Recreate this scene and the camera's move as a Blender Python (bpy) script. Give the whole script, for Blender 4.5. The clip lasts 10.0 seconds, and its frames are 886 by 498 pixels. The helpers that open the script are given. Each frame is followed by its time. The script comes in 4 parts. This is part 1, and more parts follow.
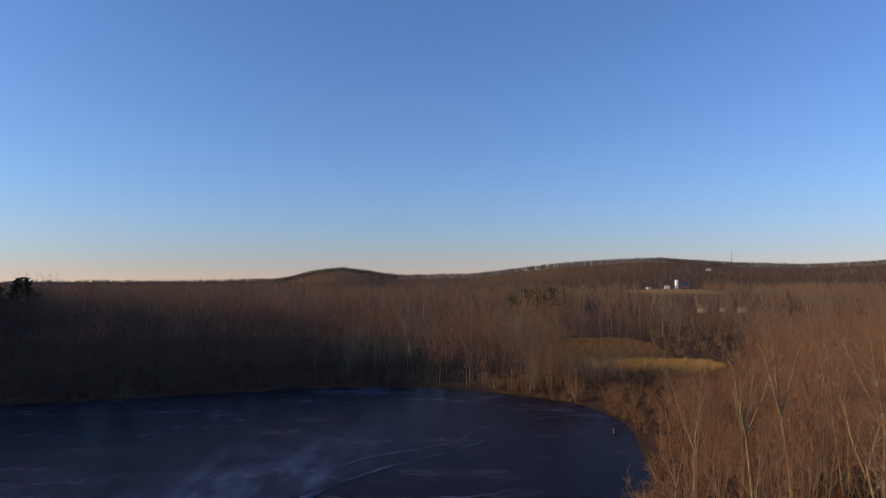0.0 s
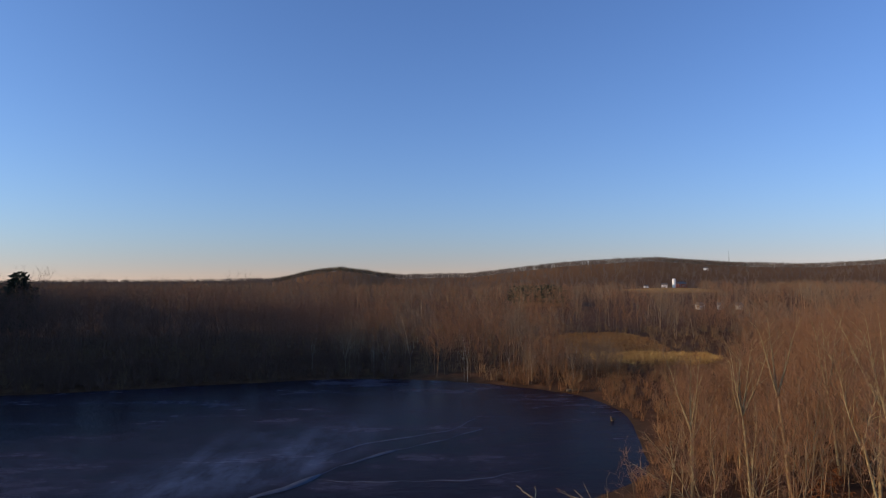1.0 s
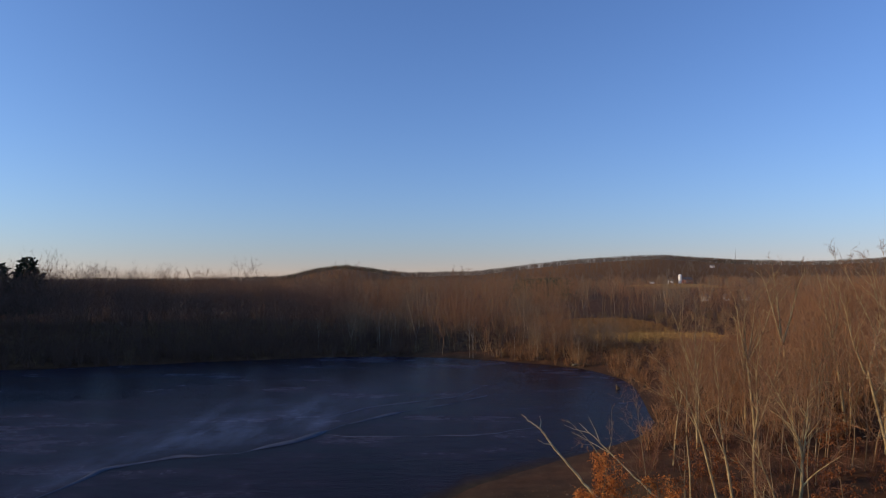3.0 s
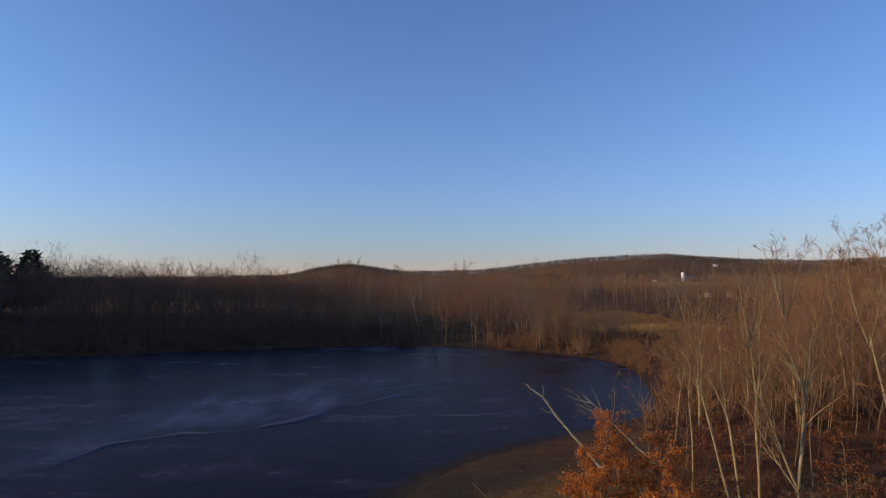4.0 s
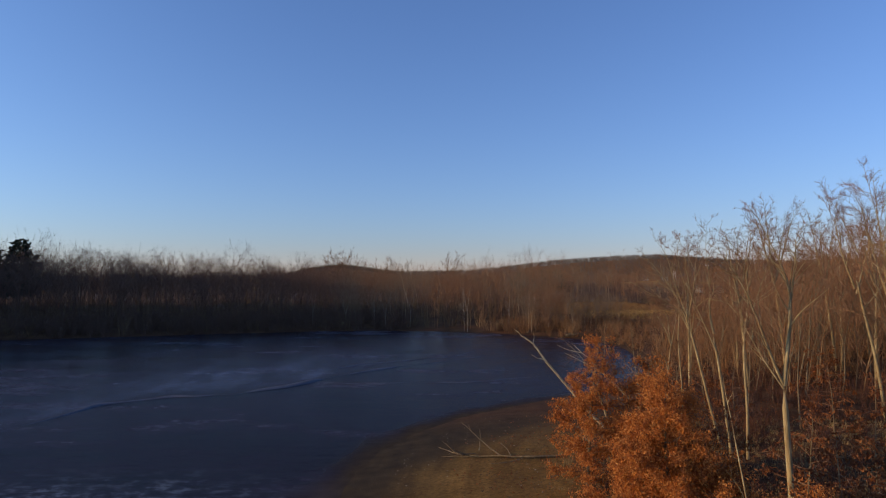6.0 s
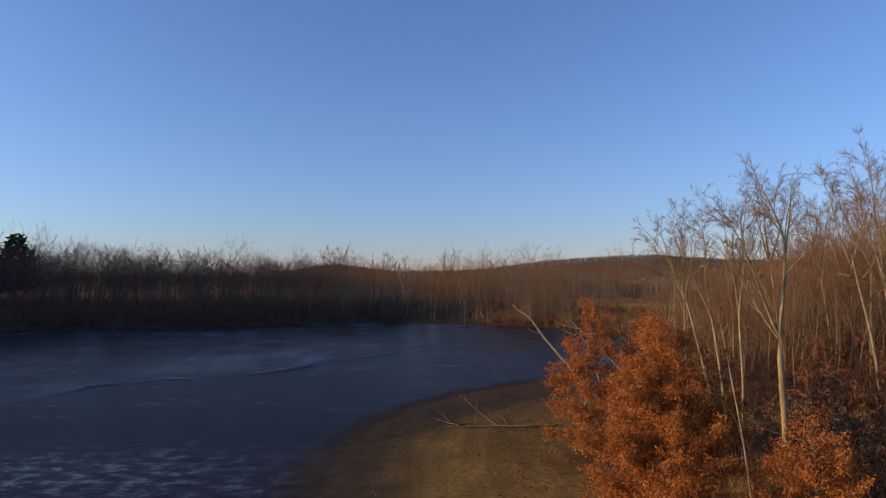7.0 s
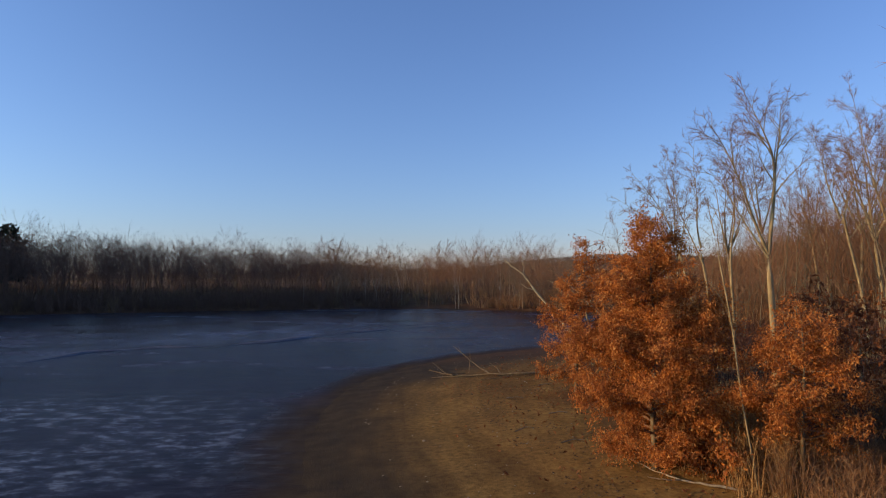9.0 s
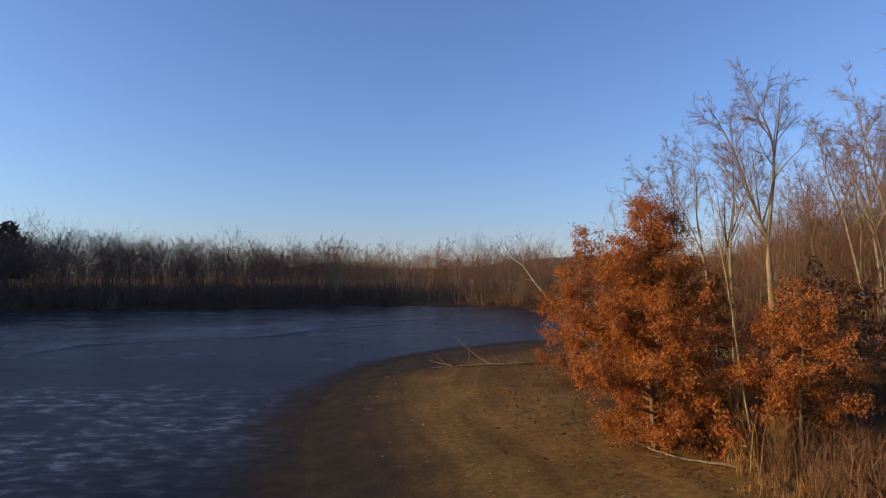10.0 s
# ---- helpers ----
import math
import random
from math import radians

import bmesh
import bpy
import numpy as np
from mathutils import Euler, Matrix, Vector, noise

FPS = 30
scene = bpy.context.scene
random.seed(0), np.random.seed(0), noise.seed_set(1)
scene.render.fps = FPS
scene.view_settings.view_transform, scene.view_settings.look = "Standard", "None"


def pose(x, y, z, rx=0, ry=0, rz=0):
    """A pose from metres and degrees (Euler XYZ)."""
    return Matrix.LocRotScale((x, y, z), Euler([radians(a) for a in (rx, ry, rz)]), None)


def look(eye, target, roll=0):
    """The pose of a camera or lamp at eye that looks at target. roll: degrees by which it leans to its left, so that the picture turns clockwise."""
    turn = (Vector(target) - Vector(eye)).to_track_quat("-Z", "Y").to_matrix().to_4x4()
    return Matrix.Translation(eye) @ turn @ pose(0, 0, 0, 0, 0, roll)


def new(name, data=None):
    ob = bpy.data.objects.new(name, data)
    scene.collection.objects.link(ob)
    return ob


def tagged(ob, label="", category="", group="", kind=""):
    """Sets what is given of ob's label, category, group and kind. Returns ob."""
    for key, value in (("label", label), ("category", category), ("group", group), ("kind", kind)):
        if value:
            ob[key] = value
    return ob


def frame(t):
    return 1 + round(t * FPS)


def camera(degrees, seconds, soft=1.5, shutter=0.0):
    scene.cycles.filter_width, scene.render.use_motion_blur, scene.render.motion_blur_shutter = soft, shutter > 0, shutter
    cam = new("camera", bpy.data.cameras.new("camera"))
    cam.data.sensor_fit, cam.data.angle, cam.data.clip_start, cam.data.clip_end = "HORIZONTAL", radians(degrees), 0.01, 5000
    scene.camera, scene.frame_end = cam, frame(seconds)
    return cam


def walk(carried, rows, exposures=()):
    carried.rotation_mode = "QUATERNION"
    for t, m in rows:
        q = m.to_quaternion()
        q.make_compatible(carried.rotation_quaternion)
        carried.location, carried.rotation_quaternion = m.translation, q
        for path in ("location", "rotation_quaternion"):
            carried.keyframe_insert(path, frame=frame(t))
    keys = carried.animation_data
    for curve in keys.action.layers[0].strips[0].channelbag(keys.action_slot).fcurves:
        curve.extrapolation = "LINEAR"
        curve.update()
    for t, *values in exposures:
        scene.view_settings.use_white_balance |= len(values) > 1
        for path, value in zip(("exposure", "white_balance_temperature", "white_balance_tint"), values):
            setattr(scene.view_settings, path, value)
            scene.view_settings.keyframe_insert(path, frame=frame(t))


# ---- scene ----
# ---- camera ----
cam = camera(69.4, 10.0, soft=1.15)
# seconds, x, y, z, yaw, pitch, lean of a slow vertical descent
ROWS = [
    (0.0, -0.020, 0.012, 21.097, 0.338, 2.628, 0.258),
    (0.5, -0.015, 0.000, 20.241, 0.228, 2.684, 0.233),
    (1.0, -0.030, 0.015, 19.499, 0.134, 2.639, 0.262),
    (1.5, -0.025, 0.002, 18.543, 0.063, 2.628, 0.282),
    (2.0, -0.007, -0.028, 17.373, 0.161, 2.665, 0.192),
    (2.5, -0.023, -0.064, 16.272, 0.385, 2.642, 0.256),
    (4.0, -0.067, -0.055, 13.391, 0.849, 2.551, 0.256),
    (4.5, -0.028, -0.083, 12.461, 0.618, 2.587, 0.172),
    (5.0, -0.047, -0.082, 11.705, 0.190, 2.613, 0.214),
    (5.5, -0.021, -0.039, 10.887, 0.222, 2.648, 0.233),
    (7.0, 0.021, 0.033, 8.431, -0.087, 2.743, 0.202),
    (7.5, 0.021, 0.067, 7.658, -0.272, 2.713, 0.250),
    (8.0, 0.007, 0.064, 6.992, -0.438, 2.662, 0.334),
    (8.5, 0.032, 0.061, 6.387, -0.561, 2.666, 0.295),
    (9.0, 0.071, 0.046, 5.784, -0.568, 2.684, 0.242),
    (9.5, 0.073, 0.022, 5.424, -0.612, 2.686, 0.222),
    (10.0, 0.060, 0.029, 5.253, -0.599, 2.681, 0.161),
]
walk(cam, [(t, pose(x, y, z, 90 + pitch, lean, yaw)) for t, x, y, z, yaw, pitch, lean in ROWS],
     exposures=[(0.0, 0.0, 6520, 10.0), (2.5, 0.0, 6580, 10.0), (5.0, 0.02, 6720, 10.4), (7.5, 0.11, 6900, 10.4), (10.0, 0.22, 7100, 10.2)])

# ---- light ----
SUN_ELEV, SUN_AZ = radians(13.0), radians(261.0)      # azimuth clockwise from +y
TO_SUN = Vector((math.sin(SUN_AZ) * math.cos(SUN_ELEV), math.cos(SUN_AZ) * math.cos(SUN_ELEV), math.sin(SUN_ELEV)))
world = bpy.data.worlds.new("sky")
scene.world = world
world.use_nodes = True
wn, wl = world.node_tree.nodes, world.node_tree.links


def sky_layer(air, dust, ozone, tint):
    """Clear air or haze, each with its own tint."""
    sky = wn.new("ShaderNodeTexSky")
    sky.sky_type, sky.sun_disc = "NISHITA", False
    sky.sun_elevation, sky.sun_rotation = SUN_ELEV, SUN_AZ
    sky.altitude, sky.air_density, sky.dust_density, sky.ozone_density = 100, air, dust, ozone
    m = wn.new("ShaderNodeMix")
    m.data_type, m.blend_type = "RGBA", "MULTIPLY"
    m.inputs[0].default_value, m.inputs[7].default_value = 1.0, (*tint, 1)
    wl.new(sky.outputs[0], m.inputs[6])
    return m.outputs[2]


both_layers = wn.new("ShaderNodeMix")
both_layers.data_type, both_layers.blend_type = "RGBA", "ADD"
both_layers.inputs[0].default_value = 1.0
wl.new(sky_layer(1.0, 3.0, 1.0, (0.285, 0.675, 1.31)), both_layers.inputs[6])
wl.new(sky_layer(0.5, 0.0, 4.0, (1.27, 0.635, 0.44)), both_layers.inputs[7])
wl.new(both_layers.outputs[2], wn["Background"].inputs[0])
wn["Background"].inputs[1].default_value = 0.131
sun_data = bpy.data.lights.new("sun", "SUN")
sun_data.energy, sun_data.angle, sun_data.color = 4.1, radians(0.6), (1.0, 0.675, 0.365)
sun = new("sun", sun_data)
sun.matrix_world = look(tuple(TO_SUN * 100), (0, 0, 0))

# ---- materials ----


def material(name, rough=0.9, metal=0.0):
    m = bpy.data.materials.new(name)
    m.use_nodes = True
    b = m.node_tree.nodes["Principled BSDF"]
    b.inputs["Roughness"].default_value, b.inputs["Metallic"].default_value = rough, metal
    b.inputs["Specular IOR Level"].default_value = 0.25
    return m, m.node_tree.nodes, m.node_tree.links, b


def noise_tex(nodes, links, scale, detail=4.0, coord=None, rough=0.55):
    n = nodes.new("ShaderNodeTexNoise")
    n.inputs["Scale"].default_value, n.inputs["Detail"].default_value = scale, detail
    n.inputs["Roughness"].default_value = rough
    if coord is not None:
        links.new(coord, n.inputs["Vector"])
    return n.outputs["Fac"]


def ramp(nodes, links, fac, *stops):
    r = nodes.new("ShaderNodeValToRGB")
    e = r.color_ramp.elements
    while len(e) < len(stops):
        e.new(0.5)
    for el, (p, c) in zip(e, stops):
        el.position, el.color = p, (*c, 1)
    links.new(fac, r.inputs[0])
    return r.outputs[0]


def mix(nodes, links, fac, a, b, mode="MIX"):
    m = nodes.new("ShaderNodeMix")
    m.data_type, m.blend_type = "RGBA", mode
    for value, slot in ((fac, m.inputs[0]), (a, m.inputs[6]), (b, m.inputs[7])):
        if isinstance(value, bpy.types.NodeSocket):
            links.new(value, slot)
        elif isinstance(value, tuple):
            slot.default_value = (*value, 1)
        else:
            slot.default_value = value
    return m.outputs[2]


def bump(nodes, links, b, height, strength, distance):
    n = nodes.new("ShaderNodeBump")
    n.inputs["Strength"].default_value, n.inputs["Distance"].default_value = strength, distance
    links.new(height, n.inputs["Height"])
    links.new(n.outputs[0], b.inputs["Normal"])


def position(nodes):
    return nodes.new("ShaderNodeNewGeometry").outputs["Position"]


def stretched(nodes, links, coord, scale):
    m = nodes.new("ShaderNodeMapping")
    m.inputs["Scale"].default_value = scale
    links.new(coord, m.inputs["Vector"])
    return m.outputs[0]


def bark(name, dark, pale, island=True, spread=0.3):
    m, n, l, b = material(name, 0.9)
    p = position(n)
    fine = noise_tex(n, l, 7.0, 5.0, stretched(n, l, p, (1, 1, 0.3)))
    colour = ramp(n, l, fine, (0.3, dark), (0.7, pale))
    g = n.new("ShaderNodeNewGeometry")
    tint = ramp(n, l, g.outputs["Random Per Island"], (0.0, (1 - spread,) * 3), (0.7, (1.03, 1.02, 1.0)), (1.0, (1 + 1.3 * spread, 1 + 1.25 * spread, 1 + 1.2 * spread)))
    l.new(mix(n, l, 1.0, colour, tint, "MULTIPLY") if island else colour, b.inputs["Base Color"])
    bump(n, l, b, noise_tex(n, l, 30.0, 3.0, stretched(n, l, p, (1, 1, 0.2))), 0.5, 0.02)
    return m


def litter_material(name, *tones, scale=5.0, thin=0.0):
    m, n, l, b = material(name, 0.85)
    g = n.new("ShaderNodeNewGeometry")
    stops = [(i / (len(tones) - 1), c) for i, c in enumerate(tones)]
    colour = ramp(n, l, g.outputs["Random Per Island"], *stops)
    grain = ramp(n, l, noise_tex(n, l, scale, 3.0, position(n)), (0.3, (0.7, 0.7, 0.7)), (0.7, (1.1, 1.1, 1.1)))
    tone = mix(n, l, 1.0, colour, grain, "MULTIPLY")
    l.new(tone, b.inputs["Base Color"])
    if thin:
        glow_through = n.new("ShaderNodeBsdfTranslucent")
        l.new(tone, glow_through.inputs["Color"])
        blend = n.new("ShaderNodeMixShader")
        blend.inputs[0].default_value = thin
        l.new(b.outputs[0], blend.inputs[1])
        l.new(glow_through.outputs[0], blend.inputs[2])
        l.new(blend.outputs[0], n["Material Output"].inputs["Surface"])
    return m


BARK_PALE = bark("bark_pale", (0.15, 0.105, 0.054), (0.36, 0.264, 0.135), False)
BARK_GREY = bark("bark_grey", (0.085, 0.058, 0.033), (0.19, 0.135, 0.076), False)
TWIG = bark("twig", (0.14, 0.069, 0.037), (0.245, 0.130, 0.070), spread=0.12)
FOREST = bark("forest_bark", (0.12, 0.073, 0.038), (0.22, 0.138, 0.072), spread=0.2)
BRUSH = bark("brush_stem", (0.125, 0.060, 0.028), (0.235, 0.122, 0.057))
# paler bark that paints sunlight onto the trunks
TRUNK_LIT = bark("sunlit_trunk", (0.16, 0.112, 0.066), (0.32, 0.235, 0.145), spread=0.55)
TWIG_GREY = bark("grey_twig", (0.12, 0.08, 0.052), (0.21, 0.15, 0.098), spread=0.12)
# twigs darkened to paint in the shade over the left woods
TWIG_SHADED = bark("shaded_twig", (0.088, 0.049, 0.035), (0.145, 0.084, 0.059), spread=0.08)
PALE_LIMB = bark("pale_limb", (0.27, 0.20, 0.11), (0.56, 0.43, 0.24), False)
# bark greyed so that distance haze is painted into its colour
FOREST_HAZED = bark("hazy_bark", (0.09, 0.068, 0.056), (0.14, 0.106, 0.087), spread=0.12)
# darker copy of the brush, with the bank's shade put into its colour
BRUSH_SHADED = bark("shaded_brush_stem", (0.062, 0.026, 0.017), (0.125, 0.054, 0.032))
SNAG = bark("weathered_wood", (0.13, 0.098, 0.066), (0.30, 0.235, 0.16), False)
OAK_LEAF = litter_material("oak_leaf", (0.20, 0.058, 0.015), (0.46, 0.15, 0.032), (0.64, 0.26, 0.066), (0.34, 0.098, 0.028), (0.54, 0.19, 0.042), thin=0.3)
RUST_LEAF = litter_material("rust_leaf", (0.10, 0.034, 0.015), (0.21, 0.07, 0.024), (0.29, 0.115, 0.04), thin=0.4)
STRAW = litter_material("straw", (0.16, 0.10, 0.045), (0.30, 0.205, 0.09), (0.22, 0.14, 0.065))
RUSSET = litter_material("russet_grass", (0.19, 0.092, 0.034), (0.34, 0.172, 0.058), (0.26, 0.128, 0.047), (0.40, 0.235, 0.088))
GOLD = litter_material("gold_grass", (0.34, 0.19, 0.055), (0.60, 0.36, 0.115), (0.46, 0.26, 0.08))
NEEDLE = litter_material("needle", (0.018, 0.026, 0.013), (0.035, 0.045, 0.02), (0.025, 0.035, 0.02))


def ground_material():
    m, n, l, b = material("ground", 0.95)
    b.inputs["Specular IOR Level"].default_value = 0.04
    p = position(n)
    at = n.new("ShaderNodeAttribute")
    at.attribute_name = "sand"
    wet = n.new("ShaderNodeAttribute")
    wet.attribute_name = "wet"
    straw = n.new("ShaderNodeAttribute")
    straw.attribute_name = "straw"
    band = n.new("ShaderNodeAttribute")
    band.attribute_name = "band"
    turf_and_far = n.new("ShaderNodeAttribute")
    turf_and_far.attribute_name = "turf_and_far"
    litter = ramp(n, l, noise_tex(n, l, 0.35, 8.0, p, 0.7), (0.3, (0.045, 0.021, 0.011)), (0.55, (0.10, 0.048, 0.023)), (0.75, (0.165, 0.09, 0.04)))
    grit = ramp(n, l, noise_tex(n, l, 5.0, 8.0, p, 0.75), (0.32, (0.11, 0.060, 0.019)), (0.55, (0.26, 0.148, 0.044)), (0.75, (0.35, 0.212, 0.068)))
    blotch = ramp(n, l, noise_tex(n, l, 0.5, 5.0, p), (0.3, (0.66, 0.64, 0.62)), (0.7, (1.12, 1.1, 1.05)))
    sand = mix(n, l, 1.0, grit, blotch, "MULTIPLY")
    wavy = noise_tex(n, l, 0.8, 5.0, band.outputs["Vector"])
    lines = ramp(n, l, wavy, (0.37, (0.5, 0.46, 0.42)), (0.5, (1.0, 1.0, 1.0)), (0.61, (1.3, 1.26, 1.18)))
    sand = mix(n, l, 0.5, sand, mix(n, l, 1.0, sand, lines, "MULTIPLY"))
    mud = ramp(n, l, noise_tex(n, l, 1.3, 6.0, p), (0.3, (0.030, 0.022, 0.015)), (0.7, (0.058, 0.040, 0.022)))
    sand = mix(n, l, wet.outputs["Fac"], sand, mud)
    field = ramp(n, l, noise_tex(n, l, 0.25, 7.0, p, 0.7), (0.3, (0.34, 0.18, 0.055)), (0.7, (0.60, 0.35, 0.11)))
    short = ramp(n, l, noise_tex(n, l, 0.2, 7.0, p, 0.7), (0.3, (0.16, 0.078, 0.026)), (0.7, (0.26, 0.132, 0.045)))
    colour = mix(n, l, turf_and_far.outputs["Fac"], mix(n, l, at.outputs["Fac"], litter, sand), short)
    l.new(mix(n, l, straw.outputs["Fac"], colour, field), b.inputs["Base Color"])
    gloss = n.new("ShaderNodeMapRange")
    gloss.inputs["To Min"].default_value, gloss.inputs["To Max"].default_value = 0.95, 0.85
    l.new(wet.outputs["Fac"], gloss.inputs[0])
    l.new(gloss.outputs[0], b.inputs["Roughness"])
    bump(n, l, b, noise_tex(n, l, 9.0, 6.0, p, 0.7), 0.6, 0.05)
    return m


def ice_material():
    m, n, l, b = material("pond_ice", 0.12)
    p = position(n)
    shallow = n.new("ShaderNodeAttribute")
    shallow.attribute_name = "shallow"
    frost = noise_tex(n, l, 0.035, 7.0, stretched(n, l, p, (1, 1.6, 1)), 0.62)
    b.inputs["IOR"].default_value, b.inputs["Specular IOR Level"].default_value = 1.06, 0.5
    b.inputs["Specular Tint"].default_value = (1.0, 0.84, 1.0, 1)
    streak = noise_tex(n, l, 0.22, 8.0, stretched(n, l, p, (0.42, 1.0, 1)), 0.72)
    both = n.new("ShaderNodeMath")
    both.operation = "MULTIPLY_ADD"
    l.new(streak, both.inputs[0])
    both.inputs[1].default_value = 0.55
    half = n.new("ShaderNodeMath")
    half.operation = "MULTIPLY"
    l.new(frost, half.inputs[0])
    half.inputs[1].default_value = 0.45
    l.new(half.outputs[0], both.inputs[2])
    frost = both.outputs[0]
    rime = n.new("ShaderNodeAttribute")
    rime.attribute_name = "rime"
    dashes = ramp(n, l, noise_tex(n, l, 1.3, 7.0, stretched(n, l, p, (0.75, 1.2, 1)), 0.68), (0.42, (0.014, 0.014, 0.021)), (0.52, (0.045, 0.049, 0.070)), (0.62, (0.18, 0.208, 0.25)))
    deep = ramp(n, l, frost, (0.40, (0.008, 0.0055, 0.009)), (0.52, (0.016, 0.0105, 0.018)), (0.63, (0.050, 0.044, 0.066)))
    # mud painted a third lighter, like the beach slope that faces the sun
    mud = ramp(n, l, noise_tex(n, l, 1.3, 6.0, p), (0.3, (0.040, 0.029, 0.020)), (0.7, (0.076, 0.053, 0.030)))
    # frosted patch with streaks of reflected sky painted into the base colour
    painted_sheen = n.new("ShaderNodeAttribute")
    painted_sheen.attribute_name = "painted_sheen"
    sky_streaks = noise_tex(n, l, 0.9, 5.0, stretched(n, l, p, (0.34, 0.14, 1)), 0.65)
    deep = mix(n, l, painted_sheen.outputs["Fac"], deep, ramp(n, l, sky_streaks, (0.38, (0.030, 0.034, 0.056)), (0.62, (0.125, 0.160, 0.255))))
    # darker band along the near flank of the main ridge
    flank_band = n.new("ShaderNodeAttribute")
    flank_band.attribute_name = "flank_band"
    deep = mix(n, l, flank_band.outputs["Fac"], deep, (0.007, 0.007, 0.011))
    deep = mix(n, l, rime.outputs["Fac"], deep, dashes)
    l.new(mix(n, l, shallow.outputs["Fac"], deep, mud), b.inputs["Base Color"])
    gloss = ramp(n, l, frost, (0.42, (0.06, 0.06, 0.06)), (0.60, (0.32, 0.32, 0.32)))
    l.new(mix(n, l, shallow.outputs["Fac"], gloss, (0.85, 0.85, 0.85)), b.inputs["Roughness"])
    swell = noise_tex(n, l, 0.8, 7.0, stretched(n, l, p, (0.45, 1.3, 1)), 0.68)
    bump(n, l, b, swell, 0.35, 0.22)
    return m


GROUND, ICE = ground_material(), ice_material()

# ---- the land ----
SHORE = [(-2.7, 2), (-3.1, 15), (-4.0, 19.5), (-4.9, 26), (-4.6, 34), (-2.5, 41), (1.5, 47.3), (6.5, 52), (11.5, 56.5), (16.3, 60.5),
         (20.5, 66), (22.8, 76), (25.4, 90), (25.0, 98), (21.5, 108), (11, 117), (0, 122.5), (-9, 125), (-20, 125.5), (-40, 120),
         (-58, 114), (-75, 109), (-96, 104), (-112, 92), (-118, 70), (-116, 40), (-110, 8), (-92, -22), (-60, -38), (-28, -34), (-8, -16)]


def smooth_loop(points, steps):
    pts, out = np.array(points, float), []
    n = len(pts)
    for i in range(n):
        a, b, c, d = pts[i - 1], pts[i], pts[(i + 1) % n], pts[(i + 2) % n]
        for s in np.arange(steps) / steps:
            out.append(0.5 * (2 * b + (c - a) * s + (2 * a - 5 * b + 4 * c - d) * s * s + (3 * b - a - 3 * c + d) * s ** 3))
    return np.array(out)


LOOP = smooth_loop(SHORE, 5)


def shore_distance(x, y):
    """Metres from the water's edge, below zero in the pond."""
    x, y = np.asarray(x, float).ravel(), np.asarray(y, float).ravel()
    best, inside = np.full(x.shape, 1e9), np.zeros(x.shape, bool)
    for (ax, ay), (bx, by) in zip(LOOP, np.roll(LOOP, -1, 0)):
        dx, dy = bx - ax, by - ay
        s = np.clip(((x - ax) * dx + (y - ay) * dy) / (dx * dx + dy * dy), 0, 1)
        best = np.minimum(best, np.hypot(x - ax - s * dx, y - ay - s * dy))
        if dy:
            inside ^= ((ay > y) != (by > y)) & (x < dx * (y - ay) / dy + ax)
    return np.where(inside, -best, best)


RIDGE_X = [-1500, -900, -520, -470, -410, -350, -307, -240, -180, -130, 65, 180, 360, 480, 615, 770, 870, 1060, 1320, 1600]
RIDGE_Z = [6, 6, 7, 14, 29, 38, 42, 34, 22, 17, 19, 32, 51, 59, 65, 54, 48, 44, 54, 50]


def smoothstep(a, b, v):
    s = np.clip((v - a) / (b - a), 0, 1)
    return s * s * (3 - 2 * s)


def waves(x, y, size, seed):
    r = np.random.RandomState(seed)
    out = 0
    for _ in range(7):
        a, f, q = r.uniform(0, 6.283), r.uniform(0.5, 1.6) / size, r.uniform(0, 6.283)
        out = out + np.sin((x * math.cos(a) + y * math.sin(a)) * 6.283 * f + q)
    return out / 7


def land(x, y, sd=None):
    """Height of the ground."""
    x, y = np.asarray(x, float).ravel(), np.asarray(y, float).ravel()
    sd = shore_distance(x, y) if sd is None else sd
    out = np.maximum(sd, 0)
    z = 2.2 * (1 - np.exp(-out * 0.045)) + waves(x, y, 60, 3) * 0.5 * smoothstep(12, 60, out) + waves(x, y, 6, 5) * 0.07 * smoothstep(0.5, 4, out)
    far = np.hypot(x, y)
    z = z + waves(x, y, 2.6, 21) * 0.05 * (1 - smoothstep(0, 4, out))
    z = z + waves(x, y, 500, 8) * 3.0 * smoothstep(250, 700, far)
    # hill outside the view, added to shade the woods on the left
    z = z + 40 * np.exp(-((x + 212) / 42) ** 2 - ((y - 115) / 80) ** 2) * smoothstep(0, 40, out)
    z = z + 6.0 * np.exp(-((x - 262) / 75) ** 2 - ((y - 760) / 60) ** 2)
    ahead = np.maximum(y, 1)
    ridge = np.interp(x * 1900 / np.maximum(ahead, 600), RIDGE_X, RIDGE_Z)
    z = z + (ridge + waves(x, y, 220, 9) * 2.0) * smoothstep(900, 1880, y) * (1 - 0.5 * smoothstep(2000, 3500, y))
    return np.where(sd < 0, -1.2 * (1 - np.exp(np.minimum(sd, 0) * 0.12)), z)


def land_at(x, y):
    return float(land([x], [y])[0])


